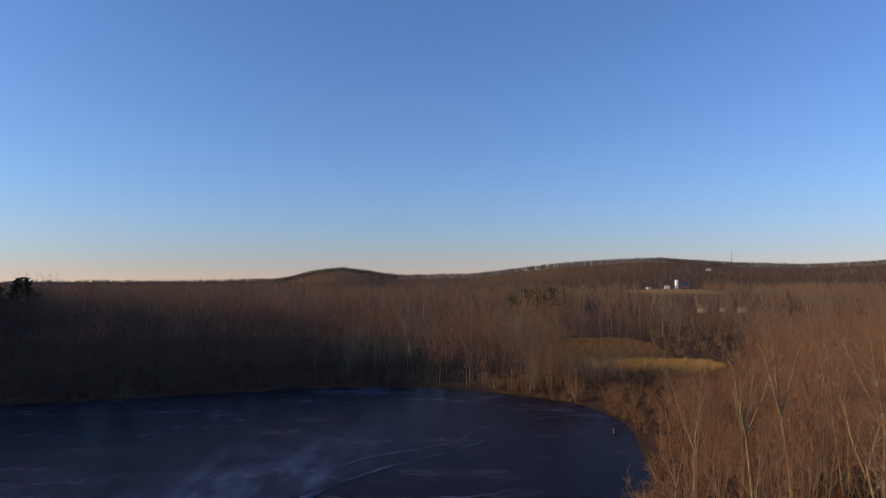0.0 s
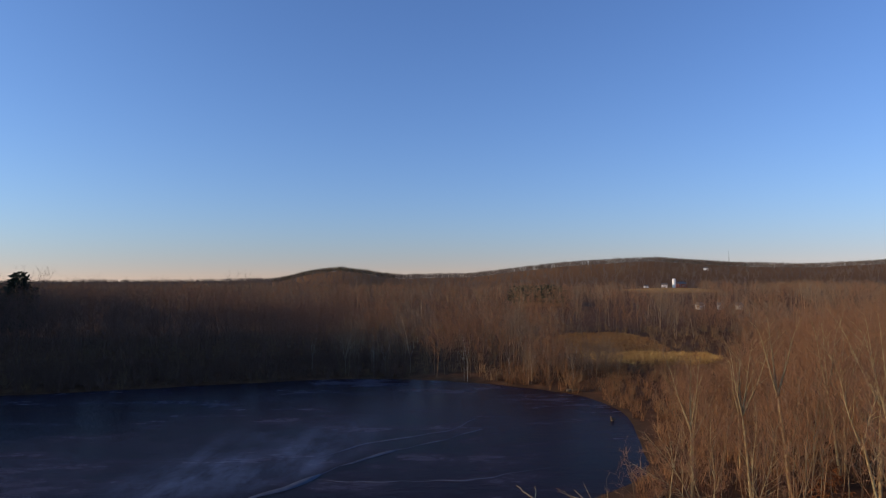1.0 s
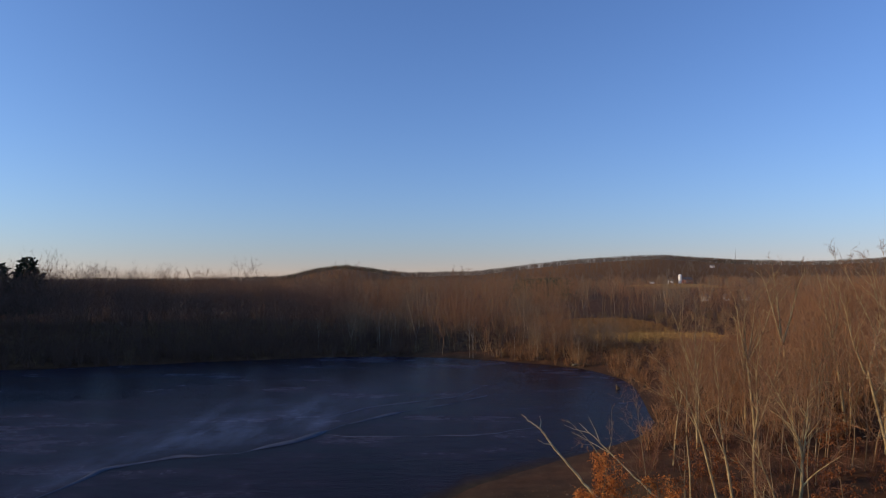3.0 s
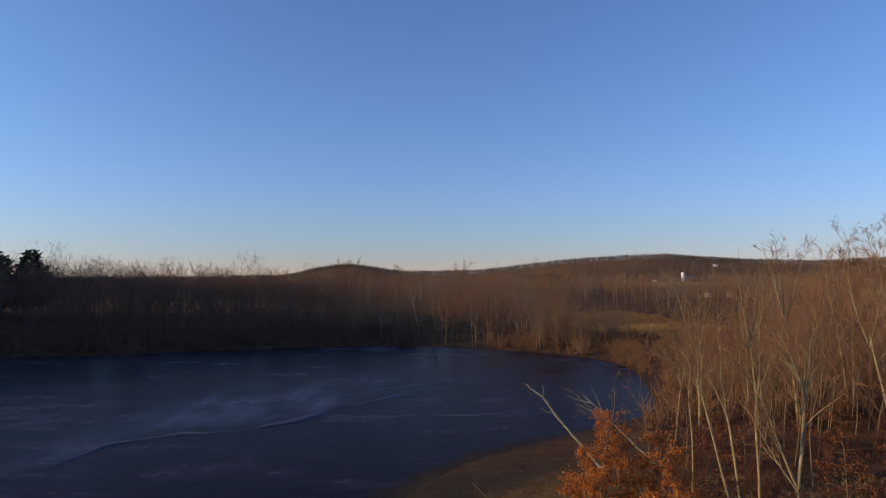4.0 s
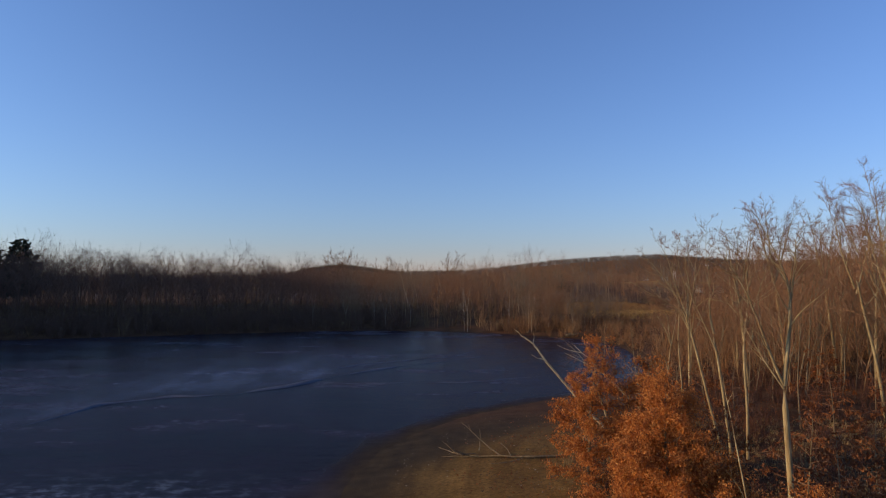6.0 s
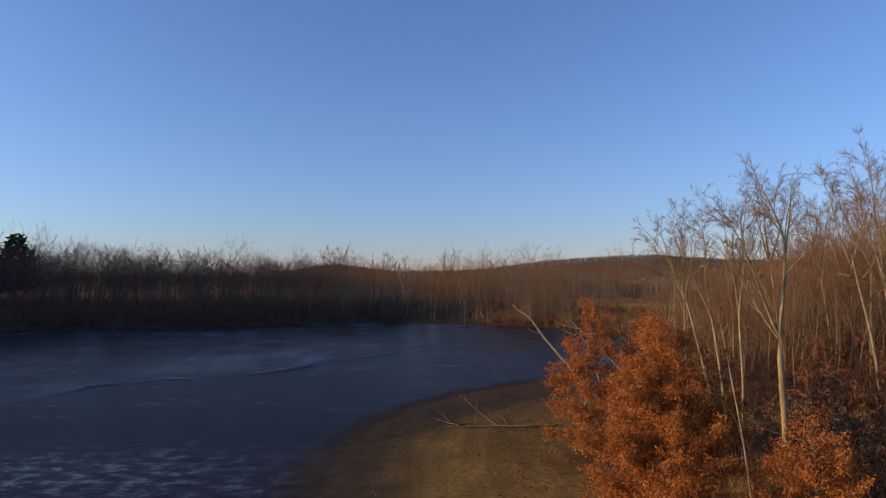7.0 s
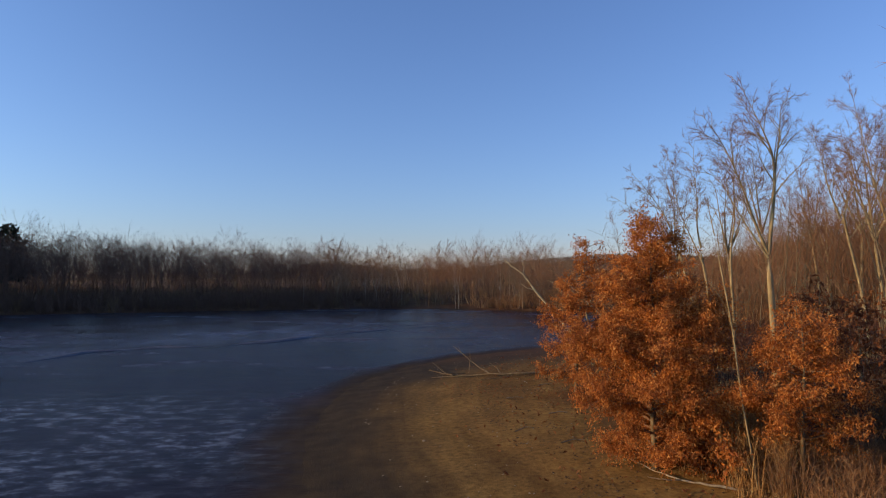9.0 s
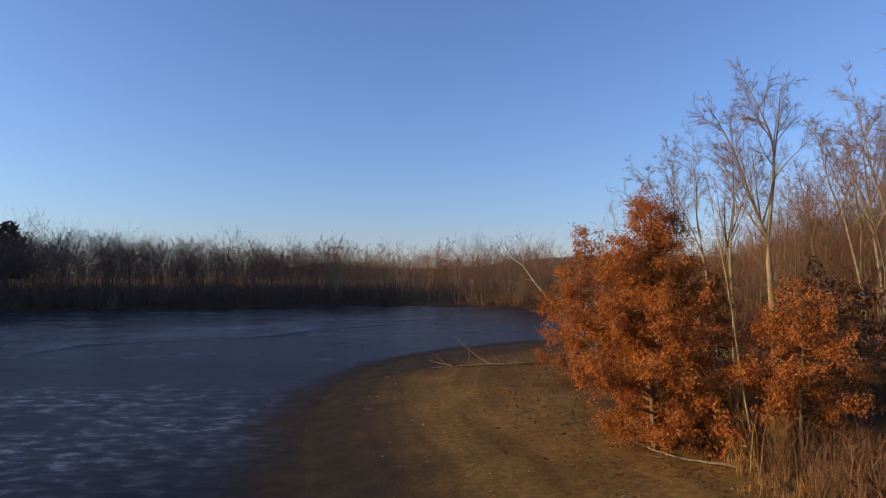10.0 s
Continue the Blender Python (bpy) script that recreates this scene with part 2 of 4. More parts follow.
def mesh_of(name, verts, tris, mats, index=None, smooth=False):
    """A mesh of triangles from arrays."""
    me = bpy.data.meshes.new(name)
    verts, tris = np.asarray(verts, np.float32), np.asarray(tris, np.int32)
    me.vertices.add(len(verts))
    me.vertices.foreach_set("co", verts.ravel())
    me.loops.add(tris.size)
    me.loops.foreach_set("vertex_index", tris.ravel())
    me.polygons.add(len(tris))
    me.polygons.foreach_set("loop_start", np.arange(0, tris.size, 3, dtype=np.int32))
    if index is not None:
        me.polygons.foreach_set("material_index", np.asarray(index, np.int32))
    me.polygons.foreach_set("use_smooth", np.full(len(tris), smooth))
    for m in mats:
        me.materials.append(m)
    me.update(calc_edges=True)
    me.validate()
    return me


def spaced(lo, hi, fine_lo, fine_hi, step, growth):
    out = list(np.arange(fine_lo, fine_hi, step))
    s, v = step, fine_lo
    while v > lo:
        s *= growth
        v -= s
        out.insert(0, v)
    s, v = step, out[-1]
    while v < hi:
        s *= growth
        v += s
        out.append(v)
    return np.array(out)


def build_ground():
    xs, ys = spaced(-4200, 4200, -9, 16, 0.4, 1.065), spaced(-4200, 4600, 6, 46, 0.5, 1.065)
    gx, gy = np.meshgrid(xs, ys)
    x, y = gx.ravel(), gy.ravel()
    sd = shore_distance(x, y)
    z = land(x, y, sd)
    n = len(xs)
    i, j = np.meshgrid(np.arange(n - 1), np.arange(len(ys) - 1))
    a = (j * n + i).ravel()
    tris = np.concatenate([np.column_stack([a, a + 1, a + n + 1]), np.column_stack([a, a + n + 1, a + n])])
    me = mesh_of("ground", np.column_stack([x, y, z]), tris, [GROUND], smooth=True)
    beach = (0.74 * (1 - smoothstep(9.6, 12.6, sd + waves(x, y, 7, 4) * 2)) + 0.26 * (1 - smoothstep(5.0, 7.5, sd + waves(x, y, 9, 14) * 1.5))) * (1 - smoothstep(40, 52, y)) * (x > -40)
    narrow = (1 - smoothstep(0.5, 3.0, sd)) * (y > 46) * 0.5 * smoothstep(-30, -5, x)
    # the meadow's turf colour also lightens the ground from 900 metres on
    for key, values in (("sand", np.maximum(beach, narrow)),
                        ("wet", 1 - smoothstep(1.0, 7.0, (sd + waves(x, y, 5, 6) * 1.2) / (1 + 2.4 * smoothstep(30, 50, y)))),
                        ("straw", marsh(x, y)), ("turf_and_far", np.maximum(meadow(x, y), 0.5 * smoothstep(900, 1500, y)))):
        me.attributes.new(key, "FLOAT", "POINT").data.foreach_set("value", values.astype(np.float32))
    along = np.column_stack([sd * 1.6, y * 0.10, np.zeros(len(sd))]).astype(np.float32)
    me.attributes.new("band", "FLOAT_VECTOR", "POINT").data.foreach_set("vector", along.ravel())
    return tagged(new("ground", me), "brown sandy shore and leaf-strewn woodland ground round the pond", "ground", kind="structure")


def open_ground(x, y):
    """The low brushy ground in front of the clearing."""
    return (x > 0.19 * y) & (x < 0.46 * y) & (y > 92) & (y < 178)


def marsh(x, y):
    """Cover of dry yellow grass: the strip before the clearing and the farm's field."""
    a = 1 - smoothstep(0.55, 1.15, np.hypot((x - 46 + 0.25 * (y - 140)) / 15, (y - 140) / 11) + waves(x, y, 11, 2) * 0.4)
    c = 1 - smoothstep(0.8, 1.1, np.hypot((x - 262) / 60, (y - 738) / 42))
    return np.maximum(a, c * 0.7)


def meadow(x, y):
    """Cover of short grey-brown grass behind the yellow strip."""
    return 1 - smoothstep(0.75, 1.1, np.hypot((x - 42 - 0.12 * (y - 170)) / 16, (y - 172) / 30) + waves(x, y, 16, 7) * 0.25)


def treeless(x, y):
    return (marsh(x, y) > 0.15) | (meadow(x, y) > 0.3)


ground = build_ground()


RIBS = [[(-29.6, 42.9), (-28.8, 47.0), (-28.3, 52.0), (-23.8, 55.4), (-18.4, 56.9), (-14.5, 61.2), (-11.2, 67.3), (-7.0, 72.6), (-0.6, 78.0), (4.5, 83.7)],
        [(-12.7, 63.2), (-8.2, 62.3), (-2.7, 62.7), (2.8, 62.9), (11.4, 67.5)],
        [(4.1, 89.9), (0.5, 82.9), (-3.7, 80.3), (-10.1, 76.1), (-14.2, 70.1)]]


def build_ice():
    xs, ys = spaced(-125, 30, -28, 8, 0.8, 1.08), spaced(-44, 130, 8, 60, 0.9, 1.06)
    gx, gy = np.meshgrid(xs, ys)
    n = len(xs)
    a = (np.arange(len(ys) - 1)[:, None] * n + np.arange(n - 1)).ravel()
    tris = np.concatenate([np.column_stack([a, a + 1, a + n + 1]), np.column_stack([a, a + n + 1, a + n])])
    me = mesh_of("water", np.column_stack([gx.ravel(), gy.ravel(), np.zeros(gx.size)]), tris, [ICE], smooth=True)
    sd = shore_distance(gx, gy)
    shallow = (1 - smoothstep(-0.8, 2.8, -sd + waves(gx.ravel(), gy.ravel(), 4, 6) * 0.8)) * (1 - smoothstep(48, 62, gy.ravel()))
    fx, fy = gx.ravel(), gy.ravel()
    patchy = 0.75 + waves(fx, fy, 6, 12) * 0.9
    rime = (1 - smoothstep(0.2, 1.0, np.hypot((fx + 17) / 17, (fy - 23) / 14))) * np.clip(patchy, 0, 1)
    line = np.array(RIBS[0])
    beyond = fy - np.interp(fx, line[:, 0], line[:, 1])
    # mask of the frosted patch and its painted reflection streaks
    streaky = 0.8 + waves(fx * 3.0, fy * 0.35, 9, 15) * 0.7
    painted_sheen = smoothstep(-0.5, 6, beyond) * (1 - smoothstep(11, 34, beyond + waves(fx, fy, 12, 17) * 6)) * (1 - smoothstep(5, 16, np.abs(fx + 21))) * np.clip(streaky, 0, 1)
    painted_sheen = np.maximum(painted_sheen * 0.5, 0.05 * smoothstep(0, 4, beyond) * (1 - smoothstep(20, 46, beyond)) * (1 - smoothstep(14, 34, np.abs(fx + 26))) * np.clip(patchy, 0, 1))
    flank_band = 0.85 * smoothstep(-3.2, -0.6, beyond) * (1 - smoothstep(-0.5, 0.3, beyond)) * (1 - smoothstep(24, 34, np.abs(fx + 14)))
    me.attributes.new("flank_band", "FLOAT", "POINT").data.foreach_set("value", flank_band.astype(np.float32))
    me.attributes.new("painted_sheen", "FLOAT", "POINT").data.foreach_set("value", painted_sheen.astype(np.float32))
    me.attributes.new("rime", "FLOAT", "POINT").data.foreach_set("value", rime.astype(np.float32))
    me.attributes.new("shallow", "FLOAT", "POINT").data.foreach_set("value", shallow.astype(np.float32))
    return tagged(new("water", me), "dark blue pond skinned with thin cracked ice", "pond", kind="structure")


water = build_ice()

# ---- trees ----


def grow(rng, base, way, length, r0, r1, bends, wander, rise):
    """Points and radii of one branch."""
    pts, d = [np.array(base, float)], np.array(way, float)
    step = length / bends
    for _ in range(bends):
        d = d + rng.normal(0, wander, 3) + np.array([0, 0, rise])
        d /= np.linalg.norm(d)
        pts.append(pts[-1] + d * step)
    return np.array(pts), np.linspace(r0, r1, bends + 1)


def along(pts, s):
    k = s * (len(pts) - 1)
    i = min(int(k), len(pts) - 2)
    return pts[i] + (pts[i + 1] - pts[i]) * (k - i), (pts[i + 1] - pts[i]) / (np.linalg.norm(pts[i + 1] - pts[i]) + 1e-9)


def sideways(rng, d, angle):
    """A direction at that angle from d."""
    v = rng.normal(0, 1, 3)
    v -= d * v.dot(d)
    v /= np.linalg.norm(v) + 1e-9
    return d * math.cos(angle) + v * math.sin(angle)


def tube(pts, radii, sides, verts, tris):
    """Adds a tapered tube that closes to a point."""
    n0 = len(verts)
    n = len(pts)
    d = np.gradient(pts, axis=0)
    d /= np.linalg.norm(d, axis=1)[:, None] + 1e-9
    ref = np.where(np.abs(d[:, 2:3]) > 0.9, np.array([[1.0, 0, 0]]), np.array([[0, 0, 1.0]]))
    u = np.cross(d, ref)
    u /= np.linalg.norm(u, axis=1)[:, None] + 1e-9
    v = np.cross(d, u)
    for i in range(n - 1):
        for k in range(sides):
            a = 6.2832 * k / sides
            verts.append(pts[i] + (u[i] * math.cos(a) + v[i] * math.sin(a)) * radii[i])
    verts.append(pts[-1])
    for i in range(n - 2):
        for k in range(sides):
            p, q = n0 + i * sides + k, n0 + i * sides + (k + 1) % sides
            tris.append((p, q, q + sides))
            tris.append((p, q + sides, p + sides))
    last, tip = n0 + (n - 2) * sides, n0 + (n - 1) * sides
    for k in range(sides):
        tris.append((last + k, last + (k + 1) % sides, tip))


def sliver(rng, p0, p1, w, verts, tris):
    """A twig too fine for a tube."""
    side = np.cross(p1 - p0, rng.normal(0, 1, 3))
    side *= w / (np.linalg.norm(side) + 1e-9)
    n = len(verts)
    verts += [p0 - side, p0 + side, p1]
    tris.append((n, n + 1, n + 2))


def tree_frame(rng, height, girth, forks, limbs, subs, twigs, lean=(0, 0), bare=0.45, spread=0.6, reach=0.34, fork=(0.22, 0.42)):
    """A bare broadleaf tree: lists of (points, radii, level), level 0 the trunk."""
    out = []
    trunk, tr = grow(rng, (0, 0, -0.3), (lean[0], lean[1], 1), height * (0.97 if forks < 2 else bare + 0.08), girth, girth * (0.12 if forks < 2 else 0.72), 7, 0.045, 0.03)
    out.append((trunk, tr, 0))
    leaders = [(trunk, tr, bare)]
    if forks > 1:
        for k in range(forks):
            d = sideways(rng, along(trunk, 0.99)[1], rng.uniform(*fork))
            p, r = grow(rng, trunk[-2] * 0.25 + trunk[-1] * 0.75, d, height * (1 - bare) * rng.uniform(0.85, 1.08), girth * 0.62, girth * 0.1, 7, 0.08, 0.05)
            out.append((p, r, 1))
            leaders.append((p, r, 0.15))
        leaders = leaders[1:]
    second = []
    for p, r, start in leaders:
        for k in range(max(2, limbs // len(leaders))):
            s = start + (0.97 - start) * ((k + rng.uniform(0, 0.9)) / max(2, limbs // len(leaders)))
            at_p, d = along(p, min(s, 0.98))
            size = height * reach * (1.15 - 0.75 * s) * rng.uniform(0.7, 1.25)
            q, qr = grow(rng, at_p, sideways(rng, d, rng.uniform(0.45, 0.95) * spread / 0.6), size, girth * 0.34 * (1.2 - 0.85 * s), 0.008, 5, 0.10, 0.07)
            out.append((q, qr, 2))
            second.append((q, qr, size))
    third = []
    for q, qr, size in second:
        for k in range(subs):
            s = rng.uniform(0.2, 0.95)
            at_p, d = along(q, s)
            w, wr = grow(rng, at_p, sideways(rng, d, rng.uniform(0.4, 1.05)), size * rng.uniform(0.3, 0.55), max(0.012, girth * 0.09), 0.005, 3, 0.10, 0.06)
            out.append((w, wr, 3))
            third.append((w, size))
    for w, size in third:
        for k in range(twigs):
            at_p, d = along(w, rng.uniform(0.15, 0.98))
            v, vr = grow(rng, at_p, sideways(rng, d, rng.uniform(0.3, 0.8)), size * rng.uniform(0.12, 0.26), 0.009, 0.004, 2, 0.10, 0.05)
            out.append((v, vr, 4))
    return out


def tree_meshes(name, frame_parts, sides, bark_m, twig_m, thick=1.0):
    """Trunk mesh and crown mesh of a tree."""
    tv, tt, cv, ct, cm = [], [], [], [], []
    for p, r, level in frame_parts:
        if level == 0:
            tube(p, r, sides[0], tv, tt)
        else:
            tube(p, r * thick, sides[min(level, len(sides) - 1)], cv, ct)
            cm += [0 if level < 3 else 1] * (len(ct) - len(cm))
    return mesh_of("trunk", tv, tt, [bark_m], smooth=True), mesh_of("crown", cv, ct, [bark_m, twig_m], cm)


def tree_thing(name, meshes, m, label, group="", category="tree"):
    """An empty at the foot with trunk and crown."""
    top = tagged(new(name), label, category, group)
    for key, me in zip(("trunk", "crown"), meshes):
        new(key, me).parent = top
    top.matrix_basis = m
    return top


def scatter_mesh(name, templates, places, mats, label, category):
    """Many copies of small templates joined into one object; places: x, y, z, turn, width, height rows."""
    places = np.asarray(places, float)
    vs, ts, mi, base = [], [], [], 0
    pick = np.random.RandomState(len(places)).randint(0, len(templates), len(places))
    for k, (tv, tt, ti) in enumerate(templates):
        rows = places[pick == k]
        if not len(rows):
            continue
        c, s = np.cos(rows[:, 3])[:, None], np.sin(rows[:, 3])[:, None]
        x = (tv[None, :, 0] * c - tv[None, :, 1] * s) * rows[:, 4:5] + rows[:, 0:1]
        y = (tv[None, :, 0] * s + tv[None, :, 1] * c) * rows[:, 4:5] + rows[:, 1:2]
        z = tv[None, :, 2] * rows[:, 5:6] + rows[:, 2:3]
        vs.append(np.stack([x, y, z], 2).reshape(-1, 3))
        ts.append((tt[None] + (np.arange(len(rows)) * len(tv))[:, None, None] + base).reshape(-1, 3))
        mi.append(np.tile(ti, len(rows)))
        base += len(rows) * len(tv)
    me = mesh_of(name, np.concatenate(vs), np.concatenate(ts), mats, np.concatenate(mi))
    return tagged(new(name, me), label, category, kind="stuff")


def forest_template(seed, limbs, subs, twigs, girth=0.009, fine=1.0, crown=0.17, low=0.36):
    """A leafless forest tree of height 1 as arrays: limbs that fan out to a rounded crown of fine twigs.

    The trunk takes material 0, limbs and twigs material 1."""
    rng = np.random.RandomState(seed)
    v, t = [], []
    trunk, r = grow(rng, (0, 0, -0.02), (*rng.normal(0, 0.05, 2), 1), 0.88, girth, girth * 0.15, 3 if fine < 3 else 2, 0.05, 0.03)
    tube(trunk, r, 3, v, t)
    n_trunk = len(t)
    for k in range(limbs):
        s = low + (0.96 - low) * (k + rng.uniform(0, 0.9)) / limbs
        base, _ = along(trunk, min(s, 0.99))
        a, share = k * 2.4 + rng.normal(0, 0.4), (s - low) / (1 - low)
        wide = crown * (0.35 + 0.65 * math.sin(3.14 * (0.25 + 0.6 * share))) * rng.uniform(0.6, 1.15)
        rise = (1.0 - base[2]) * rng.uniform(0.42, 0.95)
        tip = base + np.array([math.cos(a) * wide, math.sin(a) * wide, rise])
        bow = base + (tip - base) * np.array([0.62, 0.62, 0.42])
        limb = np.array([base, bow, tip]) if fine < 3 else np.array([base, tip])
        tube(limb, np.linspace(0.0026, 0.0006, len(limb)) * fine, 3, v, t)
        for _ in range(subs):
            p0, d = along(limb, rng.uniform(0.25, 1.0))
            way = sideways(rng, d, rng.uniform(0.35, 1.0)) + np.array([0, 0, 0.25])
            p1 = p0 + way * crown * rng.uniform(0.35, 0.75)
            sliver(rng, p0, p1, 0.0013 * fine, v, t)
            for _ in range(twigs):
                q = p0 + (p1 - p0) * rng.uniform(0.3, 1.0)
                sliver(rng, q, q + sideways(rng, way, rng.uniform(0.2, 1.0)) * crown * rng.uniform(0.2, 0.45), 0.001 * fine, v, t)
    return np.array(v), np.array(t), np.array([0] * n_trunk + [1] * (len(t) - n_trunk))


def woods(rng, count, x_lo, x_hi, y_lo, y_hi, keep):
    """Random places that keep() allows."""
    x, y = rng.uniform(x_lo, x_hi, count), rng.uniform(y_lo, y_hi, count)
    ok = keep(x, y)
    return x[ok], y[ok]


def in_view(x, y, spare=12):
    return np.abs(x) < 0.72 * y + spare


def rows_for(rng, x, y, lo, hi):
    n = len(x)
    h = rng.uniform(lo, hi, n)
    return np.column_stack([x, y, land(x, y) - 0.1, rng.uniform(0, 6.28, n), h * rng.uniform(0.8, 1.25, n), h])


def shrub_template(seed, stems, twigs, fine=1.0):
    """A many-stemmed leafless bush of height 1."""
    rng = np.random.RandomState(seed)
    v, t = [], []
    for _ in range(stems):
        a, lean = rng.uniform(0, 6.28), rng.uniform(0.05, 0.55)
        p, r = grow(rng, (rng.normal(0, 0.08), rng.normal(0, 0.08), -0.03), (math.cos(a) * lean, math.sin(a) * lean, 1), rng.uniform(0.6, 1.05), 0.007 * fine, 0.002, 3, 0.12, 0.05)
        if fine > 1.5:
            p, r = p[[0, -1]], r[[0, -1]]
        tube(p, r, 3, v, t)
        for _ in range(twigs):
            at_p, d = along(p, rng.uniform(0.2, 0.98))
            q, qr = grow(rng, at_p, sideways(rng, d, rng.uniform(0.4, 1.2)), rng.uniform(0.12, 0.32), 0.004, 0.0, 1, 0.1, 0.0)
            sliver(rng, q[0], q[-1], 0.0038 * fine, v, t)
    return np.array(v), np.array(t), np.zeros(len(t), int)


def leaf_cloud(rng, centres, per, spread, size, droop=0.5):
    """Small folded leaves round the given points."""
    c = np.repeat(np.asarray(centres, float), per, axis=0)
    n = len(c)
    c = c + rng.normal(0, spread, (n, 3)) * np.array([1, 1, 0.8])
    d = rng.normal(0, 1, (n, 3)) + np.array([0, 0, -droop])
    d /= np.linalg.norm(d, axis=1)[:, None]
    u = np.cross(d, rng.normal(0, 1, (n, 3)))
    u /= np.linalg.norm(u, axis=1)[:, None] + 1e-9
    w = np.cross(d, u)
    s = (size * rng.uniform(0.6, 1.3, n))[:, None]
    quad = np.stack([c, c + (d * 0.7 + u * 0.27 + w * 0.12) * s, c + d * 1.35 * s, c + (d * 0.7 - u * 0.27 + w * 0.12) * s], 1)
    k = np.arange(n)[:, None] * 4
    tris = np.concatenate([k + np.array([[0, 1, 2]]), k + np.array([[0, 2, 3]])], 1).reshape(-1, 3)
    return quad.reshape(-1, 3), tris


def conifer_template(seed, tiers, per, sprays=5):
    """A pine of height 1: trunk and whorls of drooping needle sprays."""
    rng = np.random.RandomState(seed)
    v, t = [], []
    tube(np.array([[0, 0, -0.02], [0, 0, 0.5], [0, 0, 1.0]]), np.array([0.018, 0.012, 0.001]), 4, v, t)
    m = [0] * len(t)
    for k in range(tiers):
        h = 0.22 + 0.76 * k / tiers
        reach = 0.24 * (1.08 - h) ** 0.75 * rng.uniform(0.75, 1.2) + 0.02
        for j in range(per):
            a = 6.283 * (j + rng.uniform(0, 0.8)) / per
            d = np.array([math.cos(a), math.sin(a), rng.uniform(-0.1, 0.35)])
            base = np.array([0, 0, h])
            for q in range(sprays):
                o = base + d * reach * rng.uniform(0.15, 1.0)
                e = o + (d + rng.normal(0, 0.5, 3)) * reach * 0.45
                side = np.cross(d, rng.normal(0, 1, 3)) * reach * 0.16
                n0 = len(v)
                v += [o, (o + e) / 2 + side, e, (o + e) / 2 - side, (o + e) / 2 + np.array([0, 0, 0.02])]
                t += [(n0, n0 + 1, n0 + 4), (n0 + 1, n0 + 2, n0 + 4), (n0 + 2, n0 + 3, n0 + 4), (n0 + 3, n0, n0 + 4)]
                m += [1] * 4
    return np.array(v), np.array(t), np.array(m)


def shore_clear(x, y, gap):
    """Off the water, and off the open point of the beach."""
    return (shore_distance(x, y) > gap) & ~((y > 38) & (y < 80) & (x < 0.285 * y) & (x > -20))


rng = np.random.RandomState(11)
NEAR_T = [forest_template(s, 9 + s % 3, 6, 5, crown=0.2 + 0.03 * (s % 4), low=0.22 + 0.05 * (s % 4), girth=0.0042 + 0.001 * (s % 3)) for s in range(10)]
MID_T = [forest_template(20 + s, 6, 5, 3, fine=2.0, girth=0.007, crown=0.22 + 0.03 * (s % 3), low=0.25) for s in range(6)]
FAR_T = [forest_template(40 + s, 5, 4, 0, girth=0.012, fine=6.0, crown=0.24, low=0.12) for s in range(5)]
SHRUB_T = [shrub_template(60 + s, 12, 9) for s in range(5)]
THICKET_T = [shrub_template(70 + s, 9, 6, 2.0) for s in range(4)]
SMALL_PINE_T = [conifer_template(90 + s, 5, 3, 1) for s in range(3)]

# woods beyond the pond, thinning in detail with distance
x, y = woods(rng, 3000, -170, 170, 78, 205, lambda x, y: in_view(x, y) & shore_clear(x, y, 2.5) & ~treeless(x, y) & ~open_ground(x, y) & ((x < 24) | (y > 122)))
row = rows_for(rng, x, y, 7.2, 10.6)
row[:, 4:] *= (rng.uniform(0.75, 1.12, len(y)) + 0.22 * (rng.uniform(0, 1, len(y)) < 0.07))[:, None]
row[:, 4:] *= (1 + 0.36 * smoothstep(20, 100, -x))[:, None]
row[:, 4:] *= (1 + 0.25 * smoothstep(135, 200, y) * (rng.uniform(0, 1, len(y)) < 0.3))[:, None]
row[:, 4:] *= (1 + 0.22 * waves(x, y, 45, 31))[:, None]
# trees on the left take bark with shade put into its colour
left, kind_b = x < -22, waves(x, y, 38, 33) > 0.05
for pick, mats, label in ((left, [TWIG_SHADED, TWIG_SHADED], "leafless woodland behind the pond, its bark coloured for shade"), (~left & kind_b, [TRUNK_LIT, TWIG_GREY], "sunlit leafless woodland with pale trunks behind the pond"),
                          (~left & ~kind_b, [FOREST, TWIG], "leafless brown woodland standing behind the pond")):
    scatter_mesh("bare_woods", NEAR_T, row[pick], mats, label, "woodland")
x, y = woods(rng, 4700, -520, 520, 203, 720, lambda x, y: in_view(x, y) & ~treeless(x, y))
row = rows_for(rng, x, y, 9, 14)
row[:, 4:] *= (1 + 0.22 * waves(x, y, 70, 35))[:, None]
row[(x / y > 0.295) & (x / y < 0.40) & (y > 480), 4:] *= 0.45
kind_b = waves(x, y, 60, 37) > 0.0
scatter_mesh("bare_woods", MID_T, row[kind_b], [TRUNK_LIT, TWIG_GREY], "leafless woodland with pale trunks in the middle distance", "woodland")
scatter_mesh("bare_woods", MID_T, row[~kind_b], [FOREST, TWIG], "leafless brown woodland in the middle distance", "woodland")
x, y = woods(rng, 4600, -1500, 1500, 700, 2000, lambda x, y: in_view(x, y) & (marsh(x, y) < 0.15) & ~((x > -470) & (x < -150) & (y > 1740)))
x2, y2 = woods(rng, 2600, -600, 1400, 1700, 1960, lambda x, y: in_view(x, y) & ~((x > -470) & (x < -150)))
x, y = np.concatenate([x, x2]), np.concatenate([y, y2])
row = rows_for(rng, x, y, 11, 16)
row[:, 4] *= 1 + 0.7 * smoothstep(900, 1500, y)
